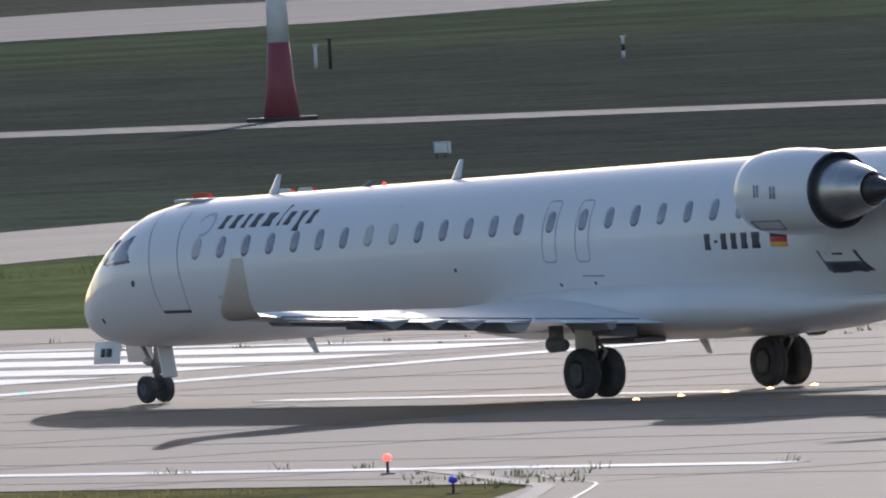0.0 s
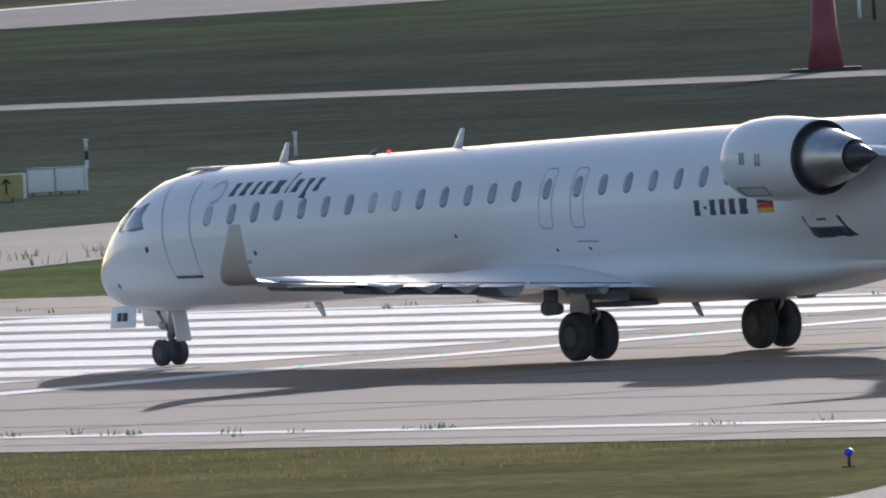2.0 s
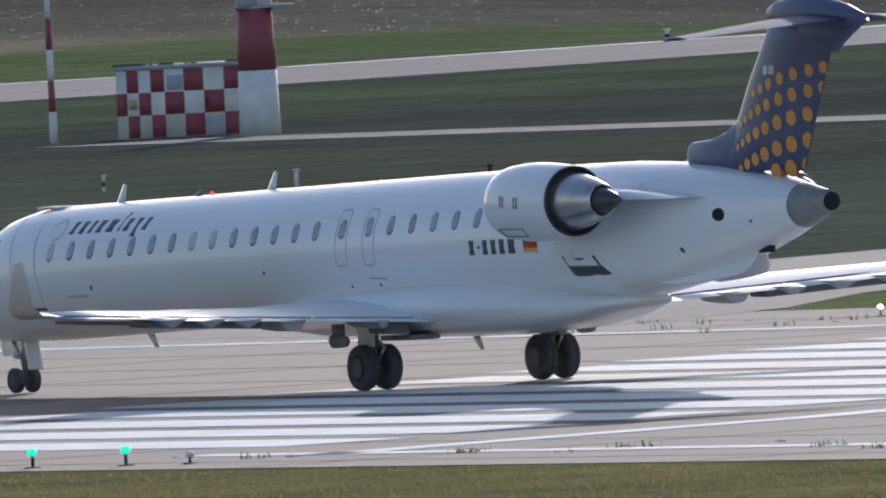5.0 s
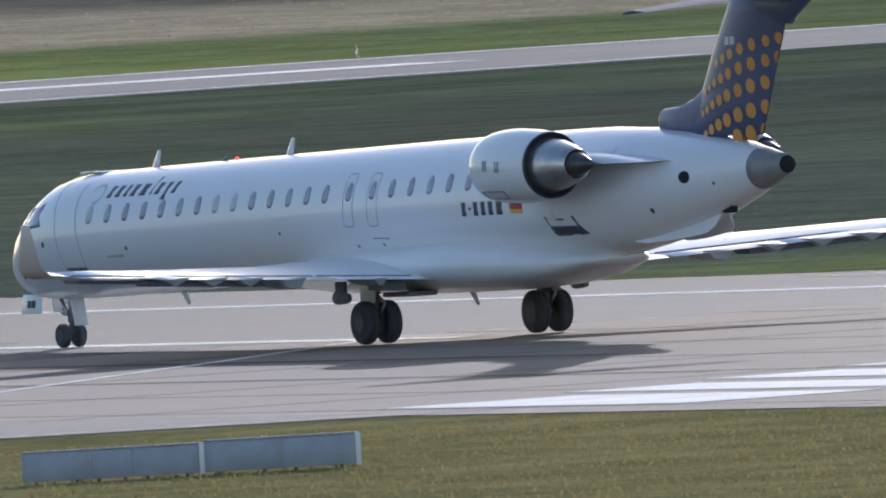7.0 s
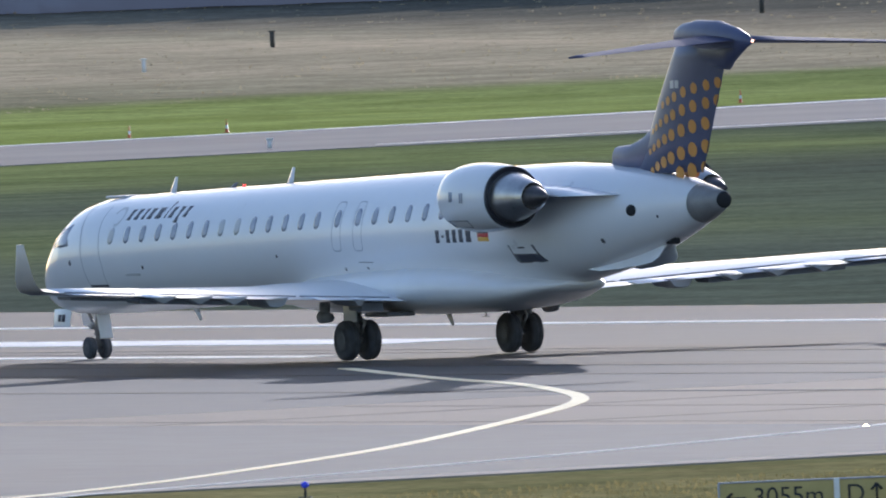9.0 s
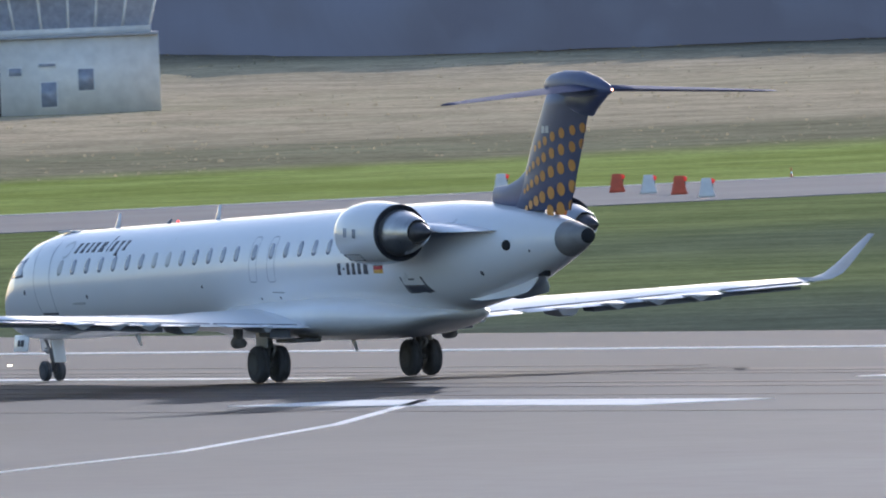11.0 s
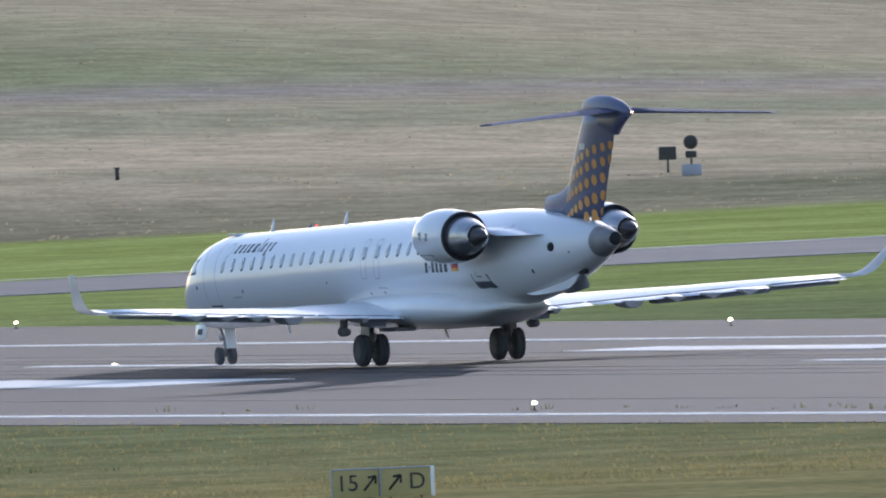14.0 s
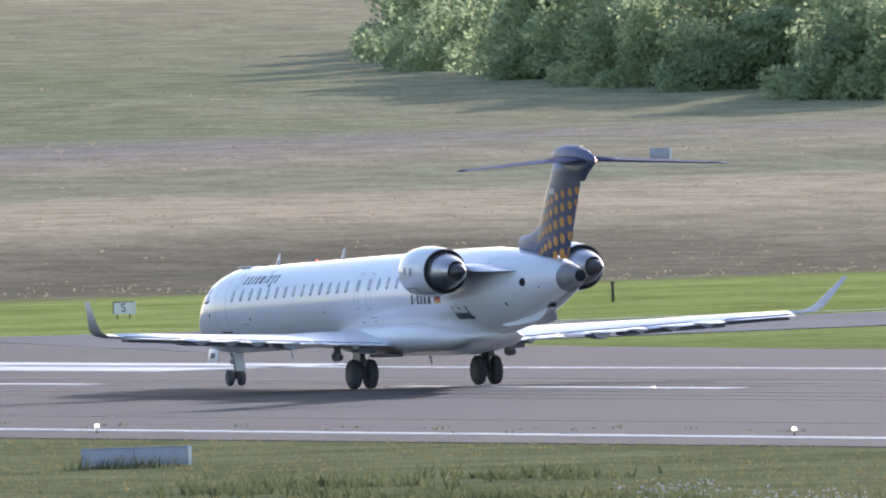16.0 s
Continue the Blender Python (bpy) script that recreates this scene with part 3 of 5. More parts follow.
def build_wing(plane, side):
    s = side
    sec = []
    for l in (0.8, 1.9, 3.0, 4.0, 5.5, 7.5, 9.5, 11.2):
        sec.append([P(f, s * l2, z) for f, l2, z in section(wing_le(l), wing_te(l) + 0.75 * (1 if l < 9 else 0.4), l, wing_z(l), 0.12 if l < 4 else 0.10)])
    wing = part("wing", loft(sec), WHITE, plane, "white swept wing with a grey leading edge")
    # winglet, bending up from the tip
    ring = []
    for l, z, le, te in ((11.2, wing_z(11.2), wing_le(11.2), -3.42), (11.65, 1.95, -2.30, -3.50), (11.90, 2.08, -2.62, -3.66), (12.05, 2.27, -2.90, -3.78), (12.50, 3.02, -3.92, -4.28)):
        k = min(1.0, max(0.0, (l - 11.2) / 0.7))
        row = []
        for f, _, zz in section(le, te, 0, 0, 0.09):
            row.append(P(f, s * (l - zz * k), z + zz * (1 - 0.6 * k)))
        ring.append(row)
    part("winglet", loft(ring), WINGLET, wing, "upswept cream-white winglet")
    # flaps and aileron, drooped, with a dark gap before them
    for name, l0, l1, c0, droop in (("flap", 1.75, 2.95, 0.95, 0.06), ("flap", 2.97, 4.0, 0.95, 0.06), ("flap", 4.12, 6.5, 0.85, 0.06), ("flap", 6.53, 8.9, 0.85, 0.06), ("aileron", 9.0, 11.0, 0.45, 0.05)):
        rows = []
        for k in range(5):
            l = l0 + (l1 - l0) * k / 4
            te = wing_te(l)
            gap = 0.75 * (1 if l < 9 else 0.4)
            c = gap + 0.12
            nose = te + gap - 0.03
            rows.append([P(f, s * l, z - droop * (nose - f)) for f, _, z in section(nose, nose - c, l, wing_z(l) - 0.018, 0.05)])
        flap = part(name, loft(rows), WHITE, wing)
        bm = bmesh.new()
        ends = [P(wing_te(l) + 0.75 * (1 if l < 9 else 0.4) - 0.02, s * l, wing_z(l) + 0.012) for l in (l0, l1)]
        rod(bm, ends[0], ends[1], 0.02, seg=6)
        part("flap_joint", bm, SEAL, flap, "thin dark joint before the flap")
    # dark slabs under the trailing edge: the shade there built as a shape
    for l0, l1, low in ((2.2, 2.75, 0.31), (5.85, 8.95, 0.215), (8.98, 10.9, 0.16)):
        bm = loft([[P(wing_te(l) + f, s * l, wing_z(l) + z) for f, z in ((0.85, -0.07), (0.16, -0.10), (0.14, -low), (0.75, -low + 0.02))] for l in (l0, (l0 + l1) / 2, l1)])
        part("flap_shade", bm, FLAP_SHADE, wing, "dark slab standing in for shade under the trailing edge", smooth=False)
    # flap track fairings: wide under the flap, narrow at their keel
    for l, top, keel, deep in ((2.9, 0.16, 0.06, 0.16), (5.14, 0.34, 0.16, 0.22), (6.34, 0.38, 0.07, 0.17), (7.33, 0.40, 0.07, 0.17), (8.37, 0.40, 0.07, 0.17)):
        te, z = wing_te(l), wing_z(l) - 0.04
        rows = []
        for f, k, d in ((1.35, 0.25, 0.35), (1.0, 0.75, 0.8), (0.4, 1.0, 1.0), (0.02, 1.0, 1.0), (-0.07, 0.9, 0.9)):
            rows.append([P(te + f, s * (l + dl), z - dz) for dl, dz in ((-top * k, 0.0), (-keel * k * 1.3, deep * d * 0.85), (-keel * k * 0.6, deep * d), (keel * k * 0.6, deep * d), (keel * k * 1.3, deep * d * 0.85), (top * k, 0.0))])
        part("flap_fairing", loft(rows), FAIRING, wing, "grey-white flap track fairing", smooth=False)
    # grey leading edge band
    rows = []
    for l in (1.9, 4.0, 7.5, 11.2):
        le = wing_le(l) + 0.012
        rows.append([P(f, s * l, z) for f, _, z in section(le, le - 0.42, l, wing_z(l), 0.30)])
    part("leading_edge", loft(rows), METAL, wing, "bare metal leading edge")
    return wing


def build_tail(plane):
    # fin
    rows = []
    for le, te, z, th in ((-10.05, -13.15, 4.05, 0.11), (-10.60, -13.51, 4.75, 0.11), (-11.22, -14.0, 5.7, 0.11), (-11.9, -14.47, 6.6, 0.11), (-12.2, -14.65, 6.95, 0.10)):
        rows.append([P(f, zz, z) for f, _, zz in section(le, te, 0, 0, th)])
    fin = part("fin", loft(rows), NAVY, plane, "navy blue fin with orange dots")
    # dorsal fillet with its round intake lip
    rows = []
    for f, w, zt in ((-8.98, 0.10, 4.60), (-9.12, 0.17, 4.66), (-9.8, 0.19, 4.70), (-10.4, 0.17, 4.86), (-10.9, 0.15, 5.1), (-11.4, 0.13, 5.4)):
        base = interp(TOP, f) - 0.12
        rows.append([P(f, w * math.cos(2 * math.pi * i / 12), (zt + base) / 2 + (zt - base) / 2 * math.sin(2 * math.pi * i / 12)) for i in range(12)])
    part("dorsal_fairing", loft(rows), NAVY, fin)
    # bullet on top
    rows = []
    for f, r, z in ((-12.05, 0.03, 7.02), (-12.15, 0.16, 7.08), (-12.5, 0.28, 7.08), (-13.2, 0.36, 7.07), (-14.2, 0.37, 7.03), (-15.0, 0.27, 6.97), (-15.5, 0.14, 6.94), (-15.72, 0.04, 6.92)):
        rows.append([P(f, 0.62 * r * math.cos(2 * math.pi * i / 16), z + r * math.sin(2 * math.pi * i / 16)) for i in range(16)])
    part("fin_bullet", loft(rows), NAVY, fin)
    bm = bmesh.new()
    bmesh.ops.create_uvsphere(bm, u_segments=10, v_segments=6, radius=0.03, matrix=Matrix.Translation(P(-15.72, 0, 6.93)))
    part("tail_light", bm, LAMP_WARM, fin, "small lit tail light")
    for s in (1, -1):
        rows = []
        for l, le, te, z in ((0.05, -12.9, -15.15, 6.96), (1.0, -13.4, -15.3, 6.91), (2.5, -14.15, -15.52, 6.83), (4.1, -14.93, -15.75, 6.74), (4.34, -15.2, -15.88, 6.725)):
            rows.append([P(f, s * l, zz) for f, _, zz in section(le, te, 0, z, 0.085)])
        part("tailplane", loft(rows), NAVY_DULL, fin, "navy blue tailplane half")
    # deep fairing that carries the bullet
    rows = []
    for f, w, z0, z1 in ((-12.25, 0.05, 6.75, 7.02), (-12.7, 0.13, 6.52, 7.05), (-13.5, 0.17, 6.37, 7.05), (-14.55, 0.16, 6.30, 7.0), (-14.72, 0.15, 6.44, 7.0), (-15.2, 0.11, 6.68, 6.98), (-15.6, 0.04, 6.86, 6.94)):
        rows.append([P(f, w * math.cos(2 * math.pi * i / 14), (z0 + z1) / 2 + (z1 - z0) / 2 * math.sin(2 * math.pi * i / 14)) for i in range(14)])
    part("bullet_fairing", loft(rows), NAVY, fin)

    def on_fin(f, z, s):
        """A point just proud of the fin's side."""
        k = (z - 4.05) / 2.9
        le, te = -10.05 - 2.15 * k, -13.15 - 1.5 * k
        f = min(max(f, te + 0.012), le - 0.02)
        x, c = (le - f) / (le - te), le - te
        y = 5 * 0.11 * (0.2969 * math.sqrt(x) - 0.126 * x - 0.3516 * x * x + 0.2843 * x ** 3 - 0.1015 * x ** 4) * c
        return P(f, s * (y * (0.75 if s < 0 else 1) + 0.012) + 0.02 * c * math.sin(math.pi * x), z)

    # orange dots in sagging rows, largest at the rudder
    back = (0, 0.43, 0.92, 1.37, 1.78, 2.10, 2.39, 2.63, 2.83)
    sag = (0, 0.05, 0.11, 0.19, 0.29, 0.38, 0.47, 0.57, 0.65)
    shrink = (1, 1, 1.04, 1, 0.92, 0.82, 0.70, 0.58, 0.48)
    for f0, z0, r0 in ((-14.06, 6.03, 0.125), (-13.97, 5.63, 0.135), (-13.87, 5.18, 0.148), (-13.79, 4.67, 0.158), (-13.69, 4.17, 0.16)):
        for df, dz, k in zip(back, sag, shrink):
            f, z, r = f0 + df, z0 - dz * (1 if z0 > 4.4 else 0.7), r0 * k
            kz = (z - 4.05) / 2.9
            le, te = -10.05 - 2.15 * kz, -13.15 - 1.5 * kz
            if f < te - r * 0.5 or f > le - 0.38 or z < 3.98:
                continue
            for s in (1, -1):
                bm = bmesh.new()
                rim = [bm.verts.new(on_fin(f + r * math.cos(2 * math.pi * i / 16), z + r * math.sin(2 * math.pi * i / 16), s)) for i in range(16)]
                mid = bm.verts.new(on_fin(f, z, s))
                for i in range(16):
                    bm.faces.new((rim[i], rim[(i + 1) % 16], mid))
                part("orange_dot", bm, ORANGE, fin)
    for s in (1, -1):
        for f in (-12.07, -12.31):
            bm = bmesh.new()
            bm.faces.new([bm.verts.new(on_fin(f - df, z, s)) for df, z in ((0, 5.93), (0.19, 5.93), (0.19, 6.10), (0, 6.10))])
            part("fin_marking", bm, GREY_PAINT, fin, "pale grey bar on the fin")
    return fin


def build_engine(plane, s):
    c = (0, s * 2.25, 3.63)
    eng = part("engine_nacelle", lathe([(-6.03, 0.57), (-5.90, 0.61), (-5.84, 0.64), (-5.90, 0.685), (-6.12, 0.73), (-6.55, 0.77), (-7.0, 0.78), (-7.55, 0.757), (-8.0, 0.715), (-8.19, 0.69), (-8.21, 0.668), (-7.85, 0.665)], c), WHITE, plane, "white rounded engine nacelle")
    part("bypass_duct", lathe([(-8.19, 0.662), (-7.85, 0.655), (-7.7, 0.4)], c), DUCT, eng, "dark grey bypass duct")
    part("core_nozzle", lathe([(-7.5, 0.57), (-8.1, 0.58), (-8.5, 0.525), (-8.9, 0.425), (-9.25, 0.325), (-9.27, 0.31), (-9.0, 0.295)], c), METAL, eng, "polished metal core nozzle")
    part("exhaust_plug", lathe([(-8.9, 0.27), (-9.3, 0.255), (-9.62, 0.16), (-9.96, 0.02)], c), HOT_METAL, eng, "burnt dark exhaust cone")
    part("intake", lathe([(-6.04, 0.57), (-6.4, 0.56), (-6.42, 0.1)], c), DARK, eng, "dark engine intake")
    bm = lathe([(-8.17, 0.696), (-8.23, 0.690), (-8.23, 0.655), (-8.1, 0.655)], c)
    part("nozzle_rim", bm, DUCT, eng, "dark grey nozzle rim")
    rows = []
    for l, le, te in ((0.7, -5.2, -10.9), (1.3, -5.5, -10.4), (1.62, -5.8, -9.3)):
        rows.append([P(f, s * l, z) for f, _, z in section(le, te, 0, 3.60, 0.055)])
    part("pylon", loft(rows), WHITE, eng, "white engine pylon")
    for f, z in ((-7.25, 3.64), (-6.75, 3.67)):
        bm = bmesh.new()
        for i in range(2):
            box(bm, P(f + 0.1 * i, s * 2.25 + s * 0.775, z), (0.012, 0.05, 0.22))
        part("louvre", bm, DOOR_SEAM, eng)
    # access panel outline underneath
    bm = bmesh.new()
    pts = [(-6.25, -0.70), (-7.15, -0.70), (-7.1, -1.0), (-6.3, -1.0)]
    for (f0, a0), (f1, a1) in zip(pts, pts[1:] + pts[:1]):
        q = [P(f, s * (2.25 + 0.779 * math.cos(a)), 3.63 + 0.779 * math.sin(a)) for f, a in ((f0, a0), (f1, a1))]
        rod(bm, q[0], q[1], 0.014, seg=5)
    part("access_panel", bm, SEAL, eng)
    return eng


def tyre_mesh(r, w):
    prof = [(-w * 0.5, r * 0.55), (-w * 0.5, r * 0.82), (-w * 0.42, r * 0.93), (-w * 0.28, r * 0.985), (-w * 0.1, r), (-w * 0.09, r * 0.985), (w * 0.09, r * 0.985), (w * 0.1, r), (w * 0.28, r * 0.985), (w * 0.42, r * 0.93), (w * 0.5, r * 0.82), (w * 0.5, r * 0.55)]
    rings = [[Vector((x, rr * math.cos(2 * math.pi * i / 36), rr * math.sin(2 * math.pi * i / 36))) for i in range(36)] for x, rr in prof]
    return loft(rings)


def rim_mesh(r, w):
    bm = loft([[Vector((x, rr * math.cos(2 * math.pi * i / 24), rr * math.sin(2 * math.pi * i / 24))) for i in range(24)]
               for x, rr in ((-w * 0.53, r * 0.56), (-w * 0.53, r * 0.46), (-w * 0.512, r * 0.40), (-w * 0.512, r * 0.1), (w * 0.512, r * 0.1), (w * 0.512, r * 0.40), (w * 0.53, r * 0.46), (w * 0.53, r * 0.56))])
    for k in range(8):
        a = 2 * math.pi * k / 8
        for x in (-w * 0.52, w * 0.52):
            rod(bm, (x - 0.01, r * 0.27 * math.cos(a), r * 0.27 * math.sin(a)), (x + 0.01, r * 0.27 * math.cos(a), r * 0.27 * math.sin(a)), r * 0.06, seg=8)
    return bm


WHEELS = []


def wheel(gear, f, l, r, w):
    """A wheel whose hub is its own origin, so that it can roll."""
    tyre = part("wheel", tyre_mesh(r, w), TYRE, gear, "black rubber aircraft wheel")
    tyre.location = P(f, l, r)
    part("rim", rim_mesh(r, w), RIM, tyre, "grey metal rim", smooth=False)
    WHEELS.append((tyre, P(f, l, r), r))


def build_gear(plane):
    for s in (1, -1):
        l = 2.06 * s
        bm = rod(bmesh.new(), P(0, l, 0.42), P(0.02, l, 1.5), 0.075)
        rod(bm, P(0, l, 0.85), P(0, l, 1.45), 0.11)
        rod(bm, P(0, l - 0.3, 0.457), P(0, l + 0.3, 0.457), 0.06)
        gear = part("main_gear", bm, STRUT, plane, "steel main landing gear leg")
        bm = rod(bmesh.new(), P(0.05, l, 0.75), P(0.9, l - s * 0.1, 1.4), 0.045)
        rod(bm, P(-0.12, l, 0.55), P(-0.4, l, 0.85), 0.03)
        rod(bm, P(-0.4, l, 0.85), P(-0.1, l, 1.05), 0.03)
        part("brace", bm, STRUT, gear)
        part("gear_door", box(bmesh.new(), P(0.0, l + s * 0.17, 1.12), (0.03, 0.62, 0.50), bevel=0.01), BELLY, gear, "white gear door")
        bm = rod(bmesh.new(), P(0.15, l + s * 0.8, 1.02), P(-0.25, l + s * 0.8, 1.0), 0.15, 0.11)
        box(bm, P(0.0, l + s * 0.8, 1.2), (0.12, 0.3, 0.3))
        part("flap_actuator", bm, SEAL, gear, "dark flap actuator")
        # solid dark slab in place of the shade inside the wheel bay
        part("wheel_bay_shade", box(bmesh.new(), P(-0.15, s * 1.30, 1.01), (0.70, 1.15, 0.10), bevel=0.02), SEAL, gear, "dark slab standing in for the shaded wheel bay")
        for d in (-0.27, 0.27):
            wheel(gear, 0, l + d, 0.457, 0.29)
    bm = rod(bmesh.new(), P(17.24, 0, 0.26), P(17.05, 0, 1.25), 0.055)
    rod(bm, P(17.18, 0, 0.55), P(17.05, 0, 1.2), 0.085)
    rod(bm, P(17.24, -0.22, 0.26), P(17.24, 0.22, 0.26), 0.04)
    rod(bm, P(17.2, 0, 0.6), P(17.65, 0, 1.1), 0.04)
    box(bm, P(17.27, 0, 0.75), (0.28, 0.12, 0.12), bevel=0.02)
    gear = part("nose_gear", bm, STRUT, plane, "steel nose landing gear leg")
    for d in (-0.19, 0.19):
        wheel(gear, 17.24, d, 0.26, 0.17)
    rot = Euler((radians(-14), 0, 0)).to_matrix()
    part("rear_door", box(bmesh.new(), P(16.82, 0, 0.80), (0.32, 0.06, 0.68), rot, 0.015), BELLY, gear, "white rear gear door")
    for s in (1, -1):
        rot = Euler((0, radians(8 * s), 0)).to_matrix()
        d = part("front_door", box(bmesh.new(), P(18.25, s * 0.36, 0.96), (0.03, 0.85, 0.42), rot, 0.012), WHITE, gear, "white nose gear door with dark marking")
        if s > 0:
            bm = bmesh.new()
            for k, w in enumerate((0.13, 0.16)):
                box(bm, P(18.36 - 0.2 * k, s * 0.39, 0.96), (0.01, w, 0.16), rot)
            part("marking", bm, INK, d)
    bm = bmesh.new()
    for s in (-1, 1):
        bmesh.ops.create_uvsphere(bm, u_segments=12, v_segments=8, radius=0.07, matrix=Matrix.Translation(P(17.35, s * 0.1, 0.78)))
    part("taxi_light", bm, METAL, gear)


def build_fuselage(plane):
    fs = sorted({f for t in (TOP, BOT, WID) for f, _ in t} | {x * 1.0 for x in range(-13, 19)} | {16.2, 16.8, 17.15, 17.7, 18.2, 18.6, 18.95, 19.13, 19.18})
    rings = [[hull(f, 2 * math.pi * i / 64) for i in range(64)] for f in fs]
    fus = part("fuselage", loft(rings), WHITE, plane, "white glossy airliner fuselage")
    # tail cone of bare metal with its dark outlet
    tc = [[hull(f, 2 * math.pi * i / 40, 0.012) for i in range(40)] for f in (-13.12, -13.3, -13.5, -13.8, -14.06)]
    part("tail_cone", loft(tc), TAIL_METAL, fus, "grey metal tail cone")
    part("tail_outlet", lathe([(-13.9, 0.19), (-14.07, 0.185), (-14.12, 0.16), (-14.115, 0.01)], (0, 0, 3.43)), DARK, fus, "dark round outlet")
    # belly fairing
    rows = []
    for f, w, t, b in ((6.3, 0.55, 1.45, 1.24), (5.4, 1.05, 1.75, 1.10), (4.2, 1.36, 1.95, 1.02), (2, 1.50, 2.06, 0.97), (-1, 1.54, 2.14, 0.96), (-3, 1.52, 2.12, 0.99), (-4.5, 1.40, 2.0, 1.07), (-5.6, 1.18, 1.85, 1.20), (-6.6, 0.85, 1.75, 1.42), (-7.3, 0.4, 1.7, 1.56)):
        n = 32
        row = []
        for i in range(n):
            a = 2 * math.pi * i / n
            ca, sa = math.cos(a), math.sin(a)
            row.append(P(f, w * math.copysign(abs(ca) ** 0.75, ca), (t + b) / 2 + (t - b) / 2 * math.copysign(abs(sa) ** 0.85, sa)))
        rows.append(row)
    part("belly_fairing", loft(rows), BELLY, fus, "smooth white wing root fairing")
    for s in (1, -1):
        zwin = lambda f: 3.24 - 0.027 * f
        places = [13.77 - 0.805 * i for i in range(14)] + [2.28, 1.25] + [0.42 - 0.825 * i for i in range(6)]
        for i, f in enumerate(places):
            if 2.5 < f < 3.2 or f < -4.2:
                continue
            pale = f > 13.5 or (7 < f < 8.5)
            w = part("cabin_window", skin_patch(round_box(f, zwin(f), 0.27, 0.39, 0.125), 0.005, s), GREY_PAINT if pale else GLASS, fus, "pale shaded cabin window" if pale else "dark oval cabin window")
        for f in (2.28, 1.23):
            pts = round_box(f, 2.99 + 0.01, 0.42, 1.1, 0.10)
            part("emergency_exit", skin_line(pts + pts[:1], 0.022, s), DOOR_SEAM, fus, "thin outline of an overwing exit")
        pts = [(15.66, 3.56), (15.62, 3.36), (15.37, 2.84), (15.21, 2.29), (15.12, 1.74), (14.23, 1.74), (14.2, 2.17), (14.4, 2.83), (14.55, 3.26), (14.6, 3.53)]
        part("cabin_door", skin_line(pts, 0.024, s), DOOR_SEAM, fus, "thin outline of the cabin door")
        part("door_sill", skin_patch([(15.1, 1.74), (14.23, 1.745), (14.23, 1.70), (15.1, 1.695)], 0.012, s), INK, fus)
        # cockpit windows
        for pts in ([(17.02, 2.62), (16.55, 2.63), (16.06, 2.67), (16.14, 3.10), (16.62, 3.02)], [(17.95, 2.50), (17.12, 2.62), (16.74, 3.02), (17.05, 3.04), (17.55, 2.80)]):
            c = (sum(p[0] for p in pts) / 5, sum(p[1] for p in pts) / 5)
            win = part("cockpit_window", skin_patch([(c[0] + (f - c[0]) * 1.12, c[1] + (z - c[1]) * 1.14) for f, z in pts], 0.004, s), SEAL, fus, "dark framed cockpit window")
            part("pane", skin_patch(pts, 0.012, s), GLASS, win)
        # name and registration: plain shapes
        x = 13.3
        for w, tall, low in ((0.26, 0.24, 0), (0.28, 0.24, 0), (0.2, 0.24, 0), (0.3, 0.24, 0), (0.4, 0.24, 0), (0.1, 0.36, 0), (0.28, 0.24, 0), (0.28, 0.24, -0.12), (0.24, 0.24, 0)):
            z = 3.22 + (13.3 - x) * 0.02
            sl = 0.06
            bar = w * 0.74
            part("name_bar", skin_patch([(x, z + low), (x - sl, z + tall), (x - bar - sl, z + tall), (x - bar, z + low)], 0.005, s), INK, fus)
            x -= w + 0.10
        ring = [(13.78 + 0.26 * math.cos(radians(a)), 3.30 + 0.19 * math.sin(radians(a))) for a in range(20, 300, 20)]
        part("emblem", skin_line(ring, 0.06, s), GREY_PAINT, fus, "pale grey ring emblem")
        x = -2.62
        for w in (0.27, 0.15, 0.27, 0.27, 0.29, 0.38):
            z = 2.57 - 0.02 * x * 0.5
            lo, hi = (0.12, 0.17) if w < 0.2 else (0.0, 0.29)
            part("registration_bar", skin_patch([(x, z + lo), (x, z + hi), (x - w * 0.68, z + hi), (x - w * 0.68, z + lo)], 0.005, s), INK, fus)
            x -= w + 0.045
        for k, mat in enumerate((FLAG_BLACK, FLAG_RED, FLAG_GOLD)):
            z1 = 2.895 - 0.09 * k
            part("flag_band", skin_patch([(-4.68, z1), (-5.2, z1), (-5.2, z1 - 0.09), (-4.68, z1 - 0.09)], 0.005, s), mat, fus)
        # dark scoop outlet on the rear side
        for pts in ([(-6.12, 2.33), (-7.14, 2.33), (-7.24, 2.13), (-6.22, 2.12)], [(-5.98, 2.53), (-6.06, 2.53), (-6.24, 2.14), (-6.14, 2.16)], [(-7.04, 2.53), (-7.13, 2.53), (-7.42, 2.15), (-7.2, 2.14)], [(-6.42, 2.45), (-6.72, 2.45), (-6.72, 2.485), (-6.42, 2.485)]):
            part("rear_panel", skin_patch(pts, 0.006, s), INK if pts[0][0] < -6 else SEAL, fus, "dark surround of the baggage door")
        part("side_outlet", skin_patch([(-11.25 + 0.17 * math.cos(radians(a)), 3.25 + 0.13 * math.sin(radians(a))) for a in range(0, 360, 24)], 0.006, s), DARK, fus, "round dark outlet")
        for f, z, w in ((15.87, 2.26, 0.065), (17.48, 1.57, 0.055), (5.35, 2.35, 0.04), (-9.91, 2.58, 0.06), (2.24, 2.03, 0.035), (1.16, 2.05, 0.035), (12.17, 2.14, 0.05), (-12.1, 3.1, 0.035)):
            part("port", skin_patch([(f + w * math.cos(radians(a)), z + w * math.sin(radians(a))) for a in range(0, 360, 45)], 0.006, s), INK, fus)
